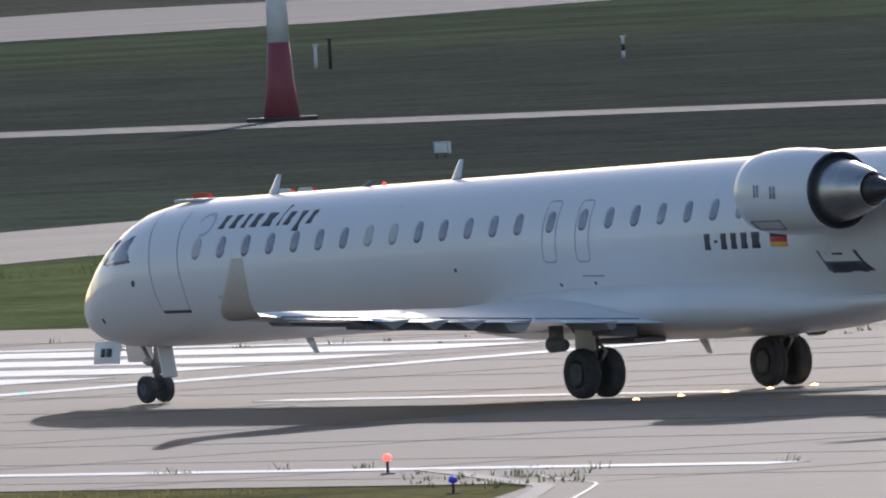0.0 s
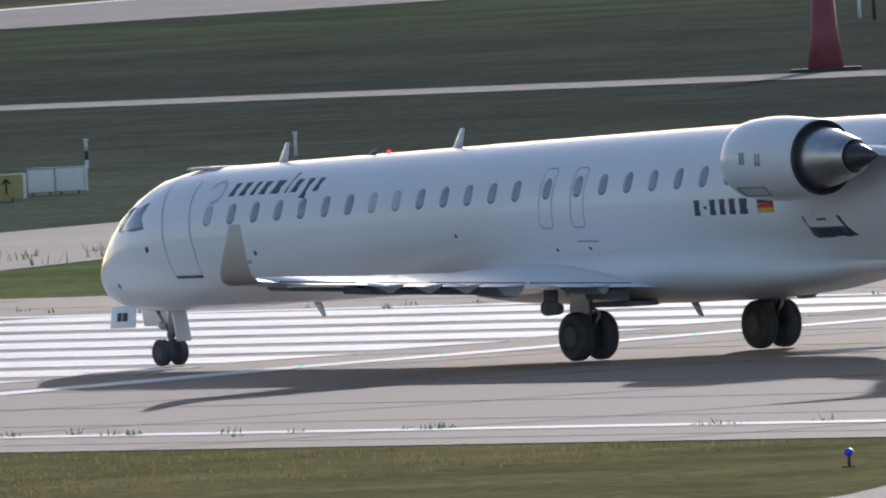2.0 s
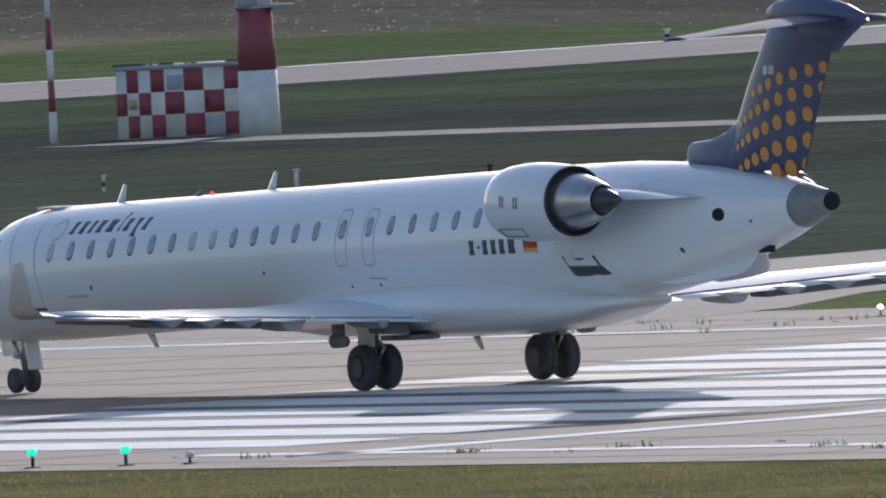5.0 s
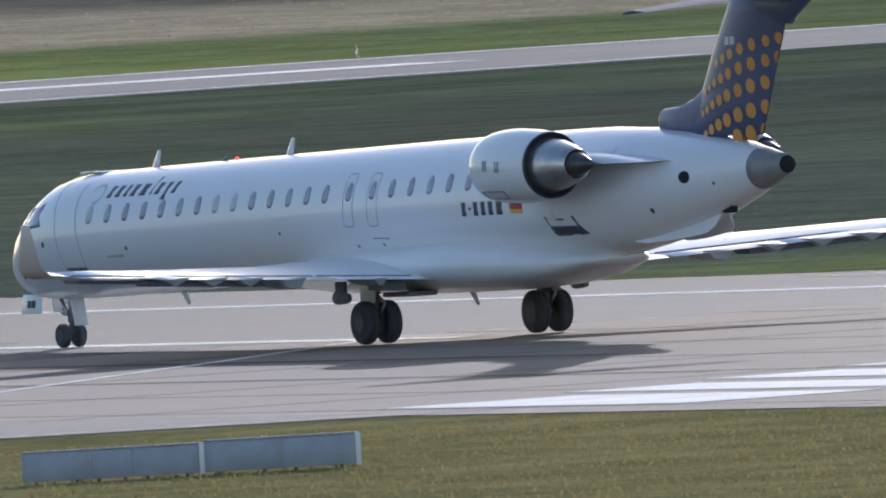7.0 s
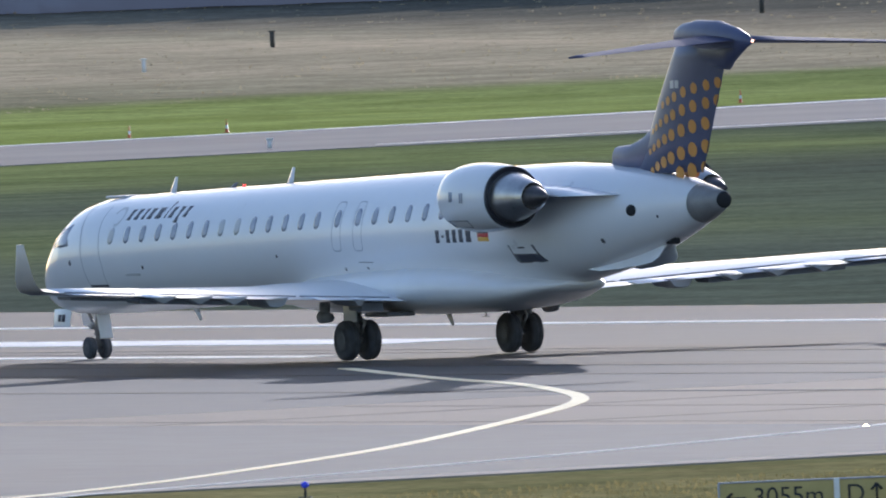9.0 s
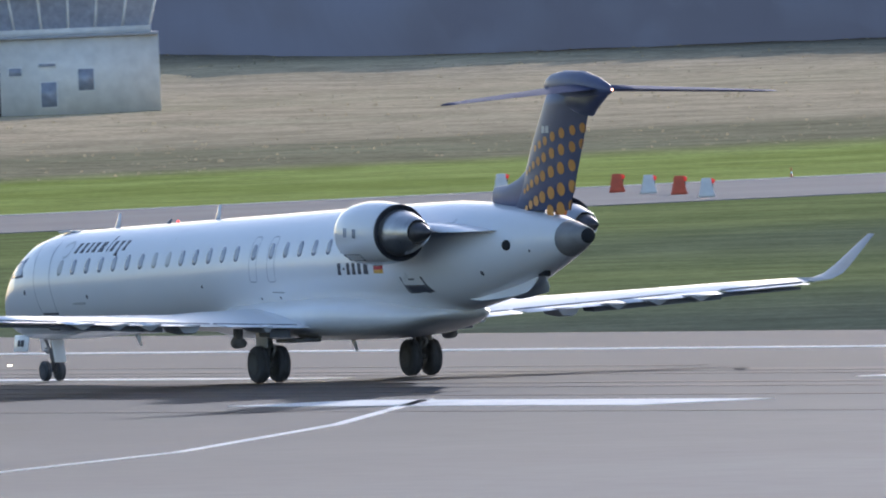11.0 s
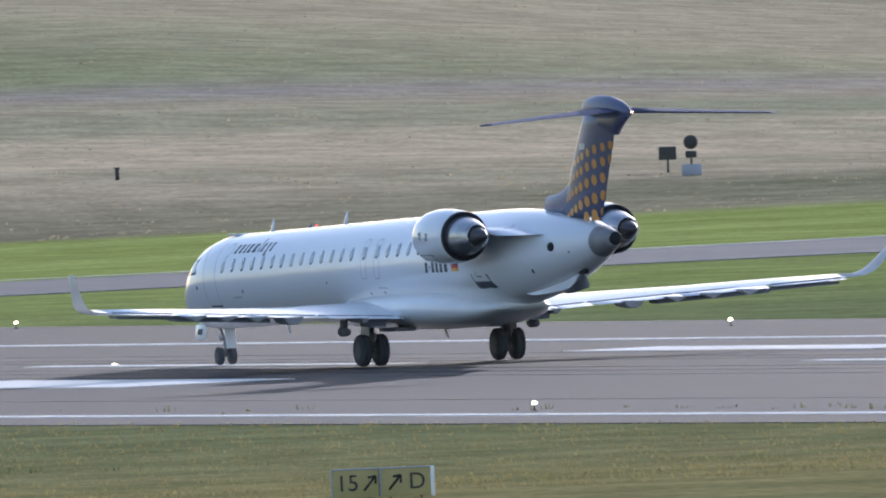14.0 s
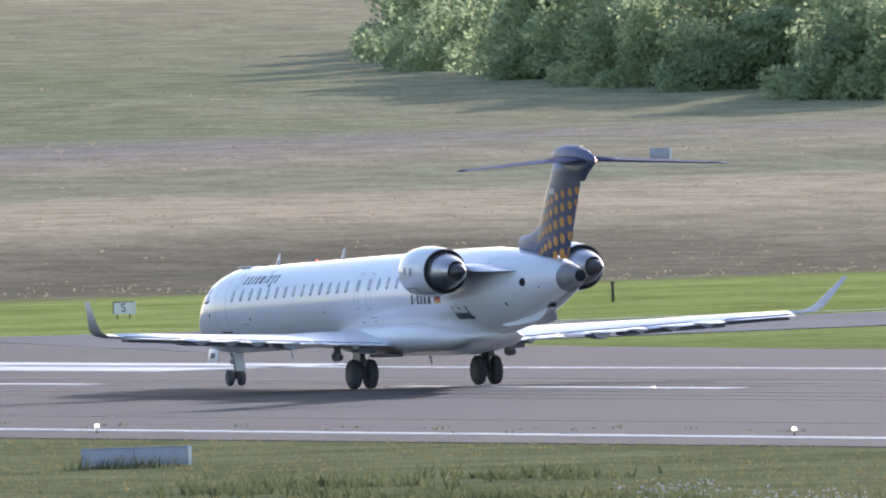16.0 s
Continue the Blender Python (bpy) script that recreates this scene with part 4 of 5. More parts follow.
        part("small_lettering", skin_patch([(13.16, 1.94), (12.39, 1.95), (12.39, 2.01), (13.16, 2.0)], 0.005, s), GREY_PAINT, fus, "faint line of small grey lettering")
        part("panel_seam", skin_line([(1.44, 2.19), (0.77, 2.18)], 0.02, s), SEAL, fus)
    # aerials and beacon
    for f in (13.02, 7.08):
        z = interp(TOP, f)
        rows = [[P(q, ll, zz) for q, ll in ((a, 0), ((a + b) / 2, 0.025), (b, 0), ((a + b) / 2, -0.025))] for a, b, zz in ((f + 0.18, f - 0.16, z - 0.03), (f - 0.14, f - 0.28, z + 0.36))]
        part("blade_aerial", loft(rows), WHITE, fus, "white blade aerial")
    for f, zz in ((10.0, 0), (-0.5, -0.30), (12.1, -0.28)):
        low = zz < 0
        z = interp(BOT, f) - (0.48 if f == -0.5 else 0) if low else interp(TOP, f)
        rows = [[P(q, ll, z2) for q, ll in ((a, 0), ((a + b) / 2, 0.02), (b, 0), ((a + b) / 2, -0.02))] for a, b, z2 in ((f + 0.15, f - 0.15, z), (f - 0.15, f - 0.3, z + (zz or 0.12)))]
        part("blade_aerial", loft(rows), WHITE if low else SEAL, fus)
    bm = bmesh.new()
    bmesh.ops.create_uvsphere(bm, u_segments=12, v_segments=8, radius=0.032, matrix=Matrix.Translation(P(9.4, 0, interp(TOP, 9.4) + 0.03)))
    part("beacon", bm, BEACON, fus, "red flashing beacon")
    bm = bmesh.new()
    bmesh.ops.create_uvsphere(bm, u_segments=12, v_segments=8, radius=0.06, matrix=Matrix.Translation(P(6.6, 0, 1.23)))
    part("beacon", bm, BEACON, fus, "red belly beacon")
    part("tail_vent", box(bmesh.new(), P(-11.75, 0.1, interp(BOT, -11.75) + 0.03), (0.16, 0.45, 0.2), bevel=0.04), DARK, fus, "dark vent under the tail")
    part("roof_hatch", box(bmesh.new(), P(15.3, 0, 3.74), (0.7, 1.0, 0.05), bevel=0.02), GREY_PAINT, fus)
    # ventral strakes: canted delta plates under the rear
    for s in (1, -1):
        rows = []
        for f, z, deep in ((-8.3, 1.92, 0.01), (-9.0, 1.98, 0.12), (-9.8, 2.11, 0.22), (-10.6, 2.26, 0.31), (-11.1, 2.37, 0.36), (-11.3, 2.42, 0.28), (-11.42, 2.45, 0.02)):
            p = hull(f, side_angle(f, z), -0.03)
            q = Vector((p.x * s, p.y, p.z))
            out = Vector((-s * 0.42, 0, -0.907))
            thick = Vector((-s * 0.907, 0, 0.42)) * 0.03
            rows.append([q + thick, q + out * deep + thick * 0.3, q + out * deep - thick * 0.3, q - thick])
        part("strake", loft(rows), WHITE, fus, "white canted ventral strake", smooth=False)
    return fus


FLAG_BLACK = shader("flag_black", (0.02, 0.02, 0.025), 0.4, bump=0, local=True)
FLAG_RED = shader("flag_red", (0.55, 0.03, 0.03), 0.4, bump=0, local=True)
FLAG_GOLD = shader("flag_gold", (0.75, 0.42, 0.05), 0.4, bump=0, local=True)


def build_aircraft():
    plane = empty("airliner", "white twin-engine regional jet with a navy tail, rolling on the runway", "aircraft")
    build_fuselage(plane)
    for s in (1, -1):
        build_wing(plane, s)
        build_engine(plane, s)
    build_tail(plane)
    build_gear(plane)
    return plane


airliner = build_aircraft()


# ---- things beside the runway ----
LENS_WHITE = shader("lit_edge_lens", (1.0, 0.78, 0.50), 0.3, glow=6.0, bump=0, local=True)
LENS_AMBER = shader("lit_amber_lens", (1.0, 0.55, 0.18), 0.3, glow=6.0, bump=0, local=True)
LENS_RED = shader("lit_red_lens", (1.0, 0.10, 0.07), 0.3, glow=2.5, bump=0, local=True)
LENS_GREEN = shader("lit_green_lens", (0.02, 0.6, 0.35), 0.3, glow=1.2, bump=0, local=True)
LENS_BLUE = shader("blue_lens", (0.03, 0.06, 0.75), 0.25, glow=0.06, bump=0, local=True)
LENS_DARK = shader("dim_blue_lens", (0.02, 0.03, 0.16), 0.25, bump=0, local=True)
RED = shader("red_mast_paint", (0.29, 0.068, 0.085), 0.6, spread=0.15, scale=1.5, bump=0.03, local=True)
WHITE_MAST = shader("white_mast_paint", (0.72, 0.71, 0.69), 0.55, spread=0.10, scale=1.5, bump=0.03, local=True)
SIGN_YELLOW = shader("sign_yellow", (0.44, 0.36, 0.15), 0.6, spread=0.08, scale=2, bump=0, spec=0.2, local=True)
SIGN_BLACK = shader("sign_black", (0.02, 0.02, 0.022), 0.5, bump=0, local=True)
SIGN_WHITE = shader("sign_white", (0.75, 0.75, 0.74), 0.5, spread=0.06, bump=0, local=True)
PANEL = shader("grey_sheet_metal", (0.33, 0.35, 0.40), 0.5, 0.2, spread=0.10, scale=2.5, bump=0.03, local=True)
CONE = shader("cone_orange", (0.60, 0.10, 0.04), 0.5, spread=0.12, local=True)
WOOD = shader("dark_post", (0.05, 0.05, 0.045), 0.8, spread=0.2, local=True)
LEAF = foliage("bush_leaf", (0.24, 0.31, 0.18), (0.46, 0.54, 0.30), 0.3, 0.65)
BARK = shader("bark", (0.09, 0.07, 0.05), 0.9, spread=0.3, local=True)
BLADE = foliage("verge_blade", (0.20, 0.18, 0.08), (0.29, 0.24, 0.11), 0.25, 0.4)
DRY_BLADE = foliage("dry_blade", (0.34, 0.29, 0.19), (0.45, 0.375, 0.245), 0.03, 0.35)
WEED = foliage("weed_leaf", (0.09, 0.11, 0.05), (0.17, 0.185, 0.085), 1.0, 0.4)
FLOWER = shader("pale_flower", (0.58, 0.54, 0.46), 0.8, spread=0.15, bump=0, spec=0.1)


def facing(x, y, z=None):
    """A pose on the land whose front (its -y side) looks to the spectator's terrace."""
    return pose(x, y, terrain(x, y) if z is None else z, 0, 0, math.degrees(math.atan2(-x, y)))


def lamp_thing(x, y, lens, label, height=0.3, head=0.085, z=0.0, group="airfield lamps"):
    ob = empty("airfield_lamp", label, "runway light", pose(x, y, z), group)
    bm = bmesh.new()
    bmesh.ops.create_cone(bm, cap_ends=True, segments=12, radius1=head * 1.7, radius2=head * 1.5, depth=0.02, matrix=Matrix.Translation((0, 0, 0.01)))
    part("base", bm, WOOD, ob)
    part("stem", rod(bmesh.new(), (0, 0, 0.02), (0, 0, height - head * 1.6), head * 0.32), WOOD, ob)
    prof = [(0, head * 0.6), (0.3, head * 0.95), (0.7, head), (1.1, head * 0.9), (1.4, head * 0.55), (1.55, 0.005)]
    rings = [[Vector((r * math.cos(2 * math.pi * i / 14), r * math.sin(2 * math.pi * i / 14), height - head * 1.6 + head * k)) for i in range(14)] for k, r in prof]
    part("lens", loft(rings), lens, ob)
    return ob


for x, y in ((277.3, 696.2), (275.6, 749), (273.2, 799.7), (342.5, 541.8), (333.9, 644.7), (336.8, 770.6), (336.4, 828.4), (341.2, 901.6), (343.6, 961.4)):
    lamp_thing(x, y, LENS_WHITE, "lit warm white runway edge light on a short stem", 0.26, 0.062, 0.02 if x > 272 else 0)
lamp_thing(276.2, 404.0, LENS_RED, "lit red and white runway end light", 0.34, 0.075, 0.02)
for x, y in ((273.3, 461.1), (273.7, 458.5)):
    lamp_thing(x, y, LENS_GREEN, "lit green threshold light on a dark stem", 0.36, 0.095, 0.02)
lamp_thing(274.2, 457.1, SIGN_WHITE, "unlit pale threshold light", 0.24, 0.08, 0.02)
for x, y in ((264.9, 488.8), (243.5, 477.5), (268.9, 391.5), (261.8, 385.3), (381.9, 586.7)):
    lamp_thing(x, y, LENS_BLUE, "blue taxiway edge light on a short stem", 0.30, 0.075, 0.0)
for x, y in ((268.1, 639.0), (264.6, 623.2), (259.1, 607.0), (251.1, 590.9), (241.4, 575.4)):
    lamp_thing(x, y, LENS_DARK, "dark blue unlit taxiway edge light in the grass", 0.30, 0.075, 0.0)


def flush_lamp(x, y, lens=None, label="lit flush light set into the asphalt"):
    bm = loft([[Vector((r * math.cos(2 * math.pi * i / 14), r * math.sin(2 * math.pi * i / 14), z)) for i in range(14)] for r, z in ((0.07, 0), (0.065, 0.012), (0.04, 0.02), (0.034, 0.03), (0.01, 0.034))])
    ob = link("flush_light", bm, lens or LENS_WHITE)
    ob.matrix_basis = pose(x, y, 0.026)
    tagged(ob, label, "runway light", "flush lights")


for x, y in ((271.8, 509.0), (270.1, 620.8), (318.7, 706), (310.3, 812), (309.0, 852)):
    flush_lamp(x, y)
for i in range(5):
    flush_lamp(305.6 + 1.3 * i, 439.0 + 0.45 * i, LENS_AMBER, "amber flush light set into the concrete")
for x, y in ((306.5, 469.2), (310.7, 470.8), (314.5, 472.2), (318.4, 473.6)):
    flush_lamp(x, y, LENS_GREEN, "green flush light in the threshold line")


def text_mesh(words, size, material, parent, loc):
    cu = bpy.data.curves.new("writing", "FONT")
    cu.body, cu.size, cu.extrude, cu.align_x, cu.align_y = words, size, 0.004, "CENTER", "CENTER"
    tmp = bpy.data.objects.new("writing", cu)
    me = bpy.data.meshes.new_from_object(tmp)
    bpy.data.objects.remove(tmp)
    me.materials.clear()
    me.materials.append(material)
    ob = new("writing", me)
    ob.parent = parent
    ob.matrix_basis = Matrix.Translation(loc) @ pose(0, 0, 0, 90, 0, 0)
    return ob


def arrow(parent, x, z, angle, size, y, material):
    bm = bmesh.new()
    d = Vector((math.cos(radians(angle)), 0, math.sin(radians(angle))))
    a, b = Vector((x, y, z)) - d * size / 2, Vector((x, y, z)) + d * size / 2
    rod(bm, a, b, size * 0.065, seg=6)
    for s in (140, -140):
        e = Vector((math.cos(radians(angle + s)), 0, math.sin(radians(angle + s))))
        rod(bm, b, b + e * size * 0.42, size * 0.065, seg=6)
    part("arrow", bm, material, parent)


def sign_board(x, y, widths, height, lift, front, label, frame_mat=None, words=(), posts=True, category="airfield sign", name="taxiway_sign"):
    """A low sign of side by side panels on short legs. words: (text or arrow angle, offset, size)."""
    ob = empty(name, label, category, facing(x, y))
    total = sum(widths)
    at = -total / 2
    for k, w in enumerate(widths):
        mat = front[k % len(front)]
        part("panel", box(bmesh.new(), (at + w / 2, 0, lift + height / 2), (w - 0.03, 0.10, height), bevel=0.012), mat, ob)
        bm = bmesh.new()
        box(bm, (at + w / 2, 0.0, lift + height + 0.012), (w, 0.14, 0.03), bevel=0.006)
        box(bm, (at + 0.012, 0.0, lift + height / 2), (0.035, 0.14, height), bevel=0.006)
        part("frame", bm, frame_mat or PANEL, ob)
        for q in (0.2, 0.8):
            part("leg", rod(bmesh.new(), (at + w * q, 0, -0.05), (at + w * q, 0, lift + 0.02), 0.025, seg=8), WOOD, ob)
        at += w
    part("end_cap", box(bmesh.new(), (total / 2 + 0.04, 0, lift + height / 2), (0.09, 0.17, height + 0.04), bevel=0.012), SIGN_WHITE, ob, "pale end cap")
    for what, dx, size in words:
        if isinstance(what, str):
            text_mesh(what, size, SIGN_BLACK, ob, (dx, -0.058, lift + height * 0.50))
        else:
            arrow(ob, dx, lift + height / 2, what, size, -0.056, SIGN_BLACK)
    return ob


s = sign_board(238.4, 447.6, (2.02, 2.02), 0.52, 0.06, (SIGN_YELLOW,), "yellow sign with black distance and arrows, in the grass",
               words=((180, -1.72, 0.34), ("3055m", -0.82, 0.44), ("D", 0.32, 0.44), (90, 0.68, 0.34), ("15", 1.28, 0.44), (90, 1.72, 0.34)))
part("divider", box(bmesh.new(), (0.92, -0.055, 0.32), (0.035, 0.012, 0.5)), SIGN_BLACK, s)
part("post", box(bmesh.new(), (0.0, -0.06, 0.33), (0.10, 0.06, 0.56), bevel=0.01), SIGN_WHITE, s, "pale post between the panels")
s = sign_board(233.8, 596.1, (1.05, 1.10), 0.60, 0.05, (SIGN_YELLOW,), "yellow sign with black 15, D and slanted arrows, in the grass",
               words=(("15", -0.72, 0.50), (50, -0.24, 0.40), (50, 0.30, 0.40), ("D", 0.78, 0.50)))
part("divider", box(bmesh.new(), (-0.02, -0.058, 0.35), (0.04, 0.012, 0.56)), SIGN_BLACK, s)
sign_board(248.85, 451.5, (1.17, 0.76, 1.15), 0.50, 0.05, (PANEL,), "row of grey sheet-metal sign backs in the grass", name="sign_back")
sign_board(251.42, 450.1, (1.32, 1.32), 0.53, 0.05, (PANEL,), "pair of grey sheet-metal sign backs in the grass", name="sign_back")
sign_board(252.8, 737.0, (1.4, 1.4), 0.46, 0.06, (PANEL,), "grey back of a sign behind weeds", name="sign_back")
sign_board(377.4, 570.4, (0.70,), 0.46, 0.06, (SIGN_WHITE,), "white sign with a black H beside a taxiway", SIGN_BLACK, words=(("H", 0.0, 0.42),), name="letter_sign")
sign_board(376.1, 1097.3, (0.80,), 0.46, 0.20, (SIGN_WHITE,), "white sign with a black S on short legs", SIGN_BLACK, words=(("S", 0.0, 0.46),), name="letter_sign")
s = sign_board(424.0, 665.0, (1.1, 0.6, 1.5), 0.62, 0.08, (SIGN_YELLOW, SIGN_BLACK, SIGN_YELLOW), "yellow sign with 15 and an arrow, pale frame", SIGN_WHITE, words=(("15", 0.55, 0.48), (90, 1.15, 0.4), (90, -1.25, 0.4)))
sign_board(430.4, 670.4, (0.75, 0.80), 0.62, 0.08, (SIGN_WHITE,), "white back of a low sign in the grass", name="sign_back")
sign_board(484.0, 989.0, (2.4,), 0.58, 0.06, (PANEL,), "grey-blue board beside the far taxiway", name="sign_back")
sign_board(434.4, 978.0, (2.3,), 0.60, 0.06, (PANEL,), "grey-blue board beside the far taxiway", name="sign_back")
sign_board(361.9, 842.6, (1.9,), 0.46, 0.06, (RED,), "red board in the grass", name="sign_back")
sign_board(491.0, 714.6, (0.42,), 0.30, 0.14, (SIGN_WHITE,), "small white sign on a stake", name="letter_sign")
sign_board(504.8, 1390.0, (1.0,), 0.5, 0.08, (PANEL,), "grey cabinet on the dry hillside", name="cabinet")
sign_board(601.8, 1390.3, (0.6, 0.6), 0.70, 0.08, (SIGN_WHITE,), "white cabinet in the dry grass", name="cabinet")


def marker_post(x, y, h, w, mats, label):
    ob = empty("marker_post", label, "post", facing(x, y), "marker posts")
    n = len(mats)
    for k, m in enumerate(mats):
        part("band", rod(bmesh.new(), (0, 0, h * k / n - (0.05 if k == 0 else 0)), (0, 0, h * (k + 1) / n), w / 2, w / 2 * 0.95, 10), m, ob)
    part("cap", box(bmesh.new(), (0, 0, h + 0.03), (w * 1.5, w * 1.5, 0.06), bevel=0.01), mats[-1], ob)


for x, y, h, w, dark in ((634.9, 931.1, 1.1, 0.14, 1), (637.3, 935.6, 0.86, 0.14, 0), (637.2, 915, 0.75, 0.14, 2), (455.1, 707.2, 0.8, 0.10, 2), (461.7, 706.5, 0.64, 0.10, 0), (449.6, 709.5, 0.92, 0.15, 2),
                         (453.8, 738.7, 0.8, 0.13, 1), (463.5, 743.3, 0.5, 0.12, 0), (468.7, 774.2, 0.45, 0.14, 0), (468.8, 785.8, 0.45, 0.10, 2), (608.1, 1111.5, 0.7, 0.12, 1), (597, 1107.3, 0.7, 0.13, 1),
                         (721.4, 1360.5, 1.0, 0.26, 1), (680.8, 1336.6, 0.8, 0.22, 1), (641.7, 1273.5, 0.6, 0.2, 0), (517.6, 1016.8, 0.35, 0.2, 0), (683.5, 1342, 0.7, 0.2, 1), (531.2, 1076, 0.35, 0.16, 0),
                         (564.2, 1340.1, 1.9, 0.09, 1), (467.4, 1103.1, 0.95, 0.30, 0), (465.0, 1097.6, 0.95, 0.5, 0), (514.1, 1281.8, 0.45, 0.15, 1), (491.3, 1284.2, 0.5, 0.2, 1), (396.8, 1098.5, 0.75, 0.12, 1),
                         (704.2, 1130.6, 0.5, 0.22, 2), (622.5, 1414, 1.6, 0.12, 1), (626, 1409, 0.9, 0.2, 0), (612, 1395, 1.5, 0.08, 1), (621, 1403, 1.2, 0.1, 0), (606, 1383, 0.9, 0.12, 1)):
    marker_post(x, y, h, w, ([SIGN_WHITE], [WOOD], [SIGN_WHITE, WOOD, SIGN_WHITE])[dark], ("short pale marker post in the grass", "short dark marker post in the grass", "black and white banded marker post")[dark])
for x, y, shape in ((508.2, 1258.2, 0), (506.2, 1250.4, 1)):
    ob = empty("approach_device", "dark round and square boards on posts in dry grass", "equipment", facing(x, y), "field devices")
    part("post", rod(bmesh.new(), (0, 0, -0.1), (0, 0, 1.1 if shape else 0.6), 0.05), WOOD, ob)
    if shape:
        part("board", rod(bmesh.new(), (0, -0.05, 1.5), (0, 0.05, 1.5), 0.32, seg=24), WOOD, ob)
        part("lamp_box", box(bmesh.new(), (0, 0, 0.95), (0.5, 0.3, 0.3), bevel=0.03), WOOD, ob)
        part("plinth", box(bmesh.new(), (0, 0, 0.25), (0.9, 0.4, 0.5), bevel=0.03), PANEL, ob)
    else:
        part("board", box(bmesh.new(), (0, 0, 0.85), (0.8, 0.12, 0.6), bevel=0.03), WOOD, ob)


def approach_lamp(x, y, h):
    ob = empty("approach_light", "pale approach light on a thin post in dry grass", "light", facing(x, y), "approach lights")
    part("post", rod(bmesh.new(), (0, 0, -0.1), (0, 0, h), 0.035, seg=8), PANEL, ob)
    bm = loft([[Vector((r * math.cos(2 * math.pi * i / 12), z, h + 0.08 + r * math.sin(2 * math.pi * i / 12))) for i in range(12)] for z, r in ((-0.14, 0.13), (-0.10, 0.14), (0.02, 0.11), (0.10, 0.04))])
    part("lamp_head", bm, SIGN_WHITE, ob, "white lamp head")


for x, y, h in ((635.1, 1455.4, 0.95), (628.5, 1436.5, 1.35), (618.5, 1408.1, 0.5), (620.1, 1403.0, 0.55), (615.3, 1418.3, 0.4), (615.1, 1414.0, 0.4), (616.4, 1411.0, 0.45)):
    approach_lamp(x, y, h)
for x, y in ((613.6, 1403.7), (613.4, 1399.5)):
    ob = empty("field_cabinet", "small white equipment cabinet in dry grass", "cabinet", facing(x, y), "field cabinets")
    part("body", box(bmesh.new(), (0, 0, 0.28), (0.95, 0.5, 0.66), bevel=0.03), SIGN_WHITE, ob)
    part("lid", box(bmesh.new(), (0, 0, 0.63), (1.02, 0.57, 0.05), bevel=0.015), PANEL, ob)
ob = empty("light_gantry", "low dark crossbar with lamps on posts in dry grass", "light", facing(620.2, 1408.5))
part("crossbar", box(bmesh.new(), (0, 0, 0.42), (3.4, 0.08, 0.10), bevel=0.015), WOOD, ob)
for x, h in ((-1.5, 0.40), (-0.3, 1.75), (0.5, 0.40), (1.65, 1.55)):
    part("post", rod(bmesh.new(), (x, 0.07, -0.1), (x, 0.07, h), 0.04, seg=8), WOOD, ob)
for x in (-0.1, 1.65):
    part("lamp_head", box(bmesh.new(), (x, -0.02, 0.62), (0.3, 0.22, 0.26), bevel=0.04), SIGN_WHITE, ob)


def cone(x, y, h):
    prof = [(0.30, 0), (0.30, 0.03), (0.17, 0.035), (0.13, 0.3), (0.125, 0.3), (0.09, 0.55), (0.085, 0.55), (0.03, 1.0)]
    ob = empty("traffic_cone", "orange traffic cone with a pale band", "cone", facing(x, y), "traffic cones")
    for name, seg, mat in (("body", prof[:4], CONE), ("band", prof[3:6], SIGN_WHITE), ("tip", prof[5:], CONE)):
        part(name, loft([[Vector((h * 0.75 * r * math.cos(2 * math.pi * i / 16), h * 0.75 * r * math.sin(2 * math.pi * i / 16), z * h)) for i in range(16)] for r, z in seg]), mat, ob)


for x, y, h in ((584.2, 1104, 0.55), (591.8, 1104.4, 0.55), (607.6, 1110.7, 0.72), (542.5, 1078.2, 0.5), (548.3, 1080.9, 0.55), (537, 1087.7, 0.36), (516, 1066.8, 0.42), (624, 1108.4, 0.55), (594.1, 1102, 0.76)):
    cone(x, y, h)


def barrier(x, y, mat, label):
    """A tapered plastic barrier with a round warning lamp."""
    ob = empty("road_barrier", label, "barrier", facing(x, y), "road barriers")
    rows = []
    for z, w, d in ((0, 0.62, 0.40), (0.12, 0.62, 0.40), (0.18, 0.56, 0.34), (0.55, 0.42, 0.20), (0.72, 0.36, 0.16), (0.74, 0.30, 0.12)):
        rows.append([Vector((sx * w / 2, sy * d / 2, z)) for sx, sy in ((-1, -0.8), (-0.85, -1), (0.85, -1), (1, -0.8), (1, 0.8), (0.85, 1), (-0.85, 1), (-1, 0.8))])
    part("body", loft(rows), mat, ob)
    part("warning_lamp", rod(bmesh.new(), (0.22, -0.06, 0.62), (0.22, 0.06, 0.62), 0.10, seg=16), LENS_RED2, ob, "red warning lamp")
    part("bracket", box(bmesh.new(), (0.22, 0, 0.48), (0.08, 0.08, 0.2), bevel=0.01), WOOD, ob)


LENS_RED2 = shader("barrier_lamp_red", (0.65, 0.04, 0.03), 0.3, glow=0.4, bump=0, local=True)
for x, y, r in ((499.6, 1059.1, 0), (501.3, 1059.4, 1), (502.4, 1058.9, 0), (495.1, 1039.1, 1), (492.3, 1030.4, 0), (489.9, 1022.7, 1), (485.2, 1010.5, 0), (430.9, 638.2, 1), (432.6, 636.9, 0), (433.1, 636.6, 0)):
    barrier(x, y, CONE if r else WHITE_MAST, "red plastic road barrier with a lamp" if r else "white plastic road barrier with a lamp")


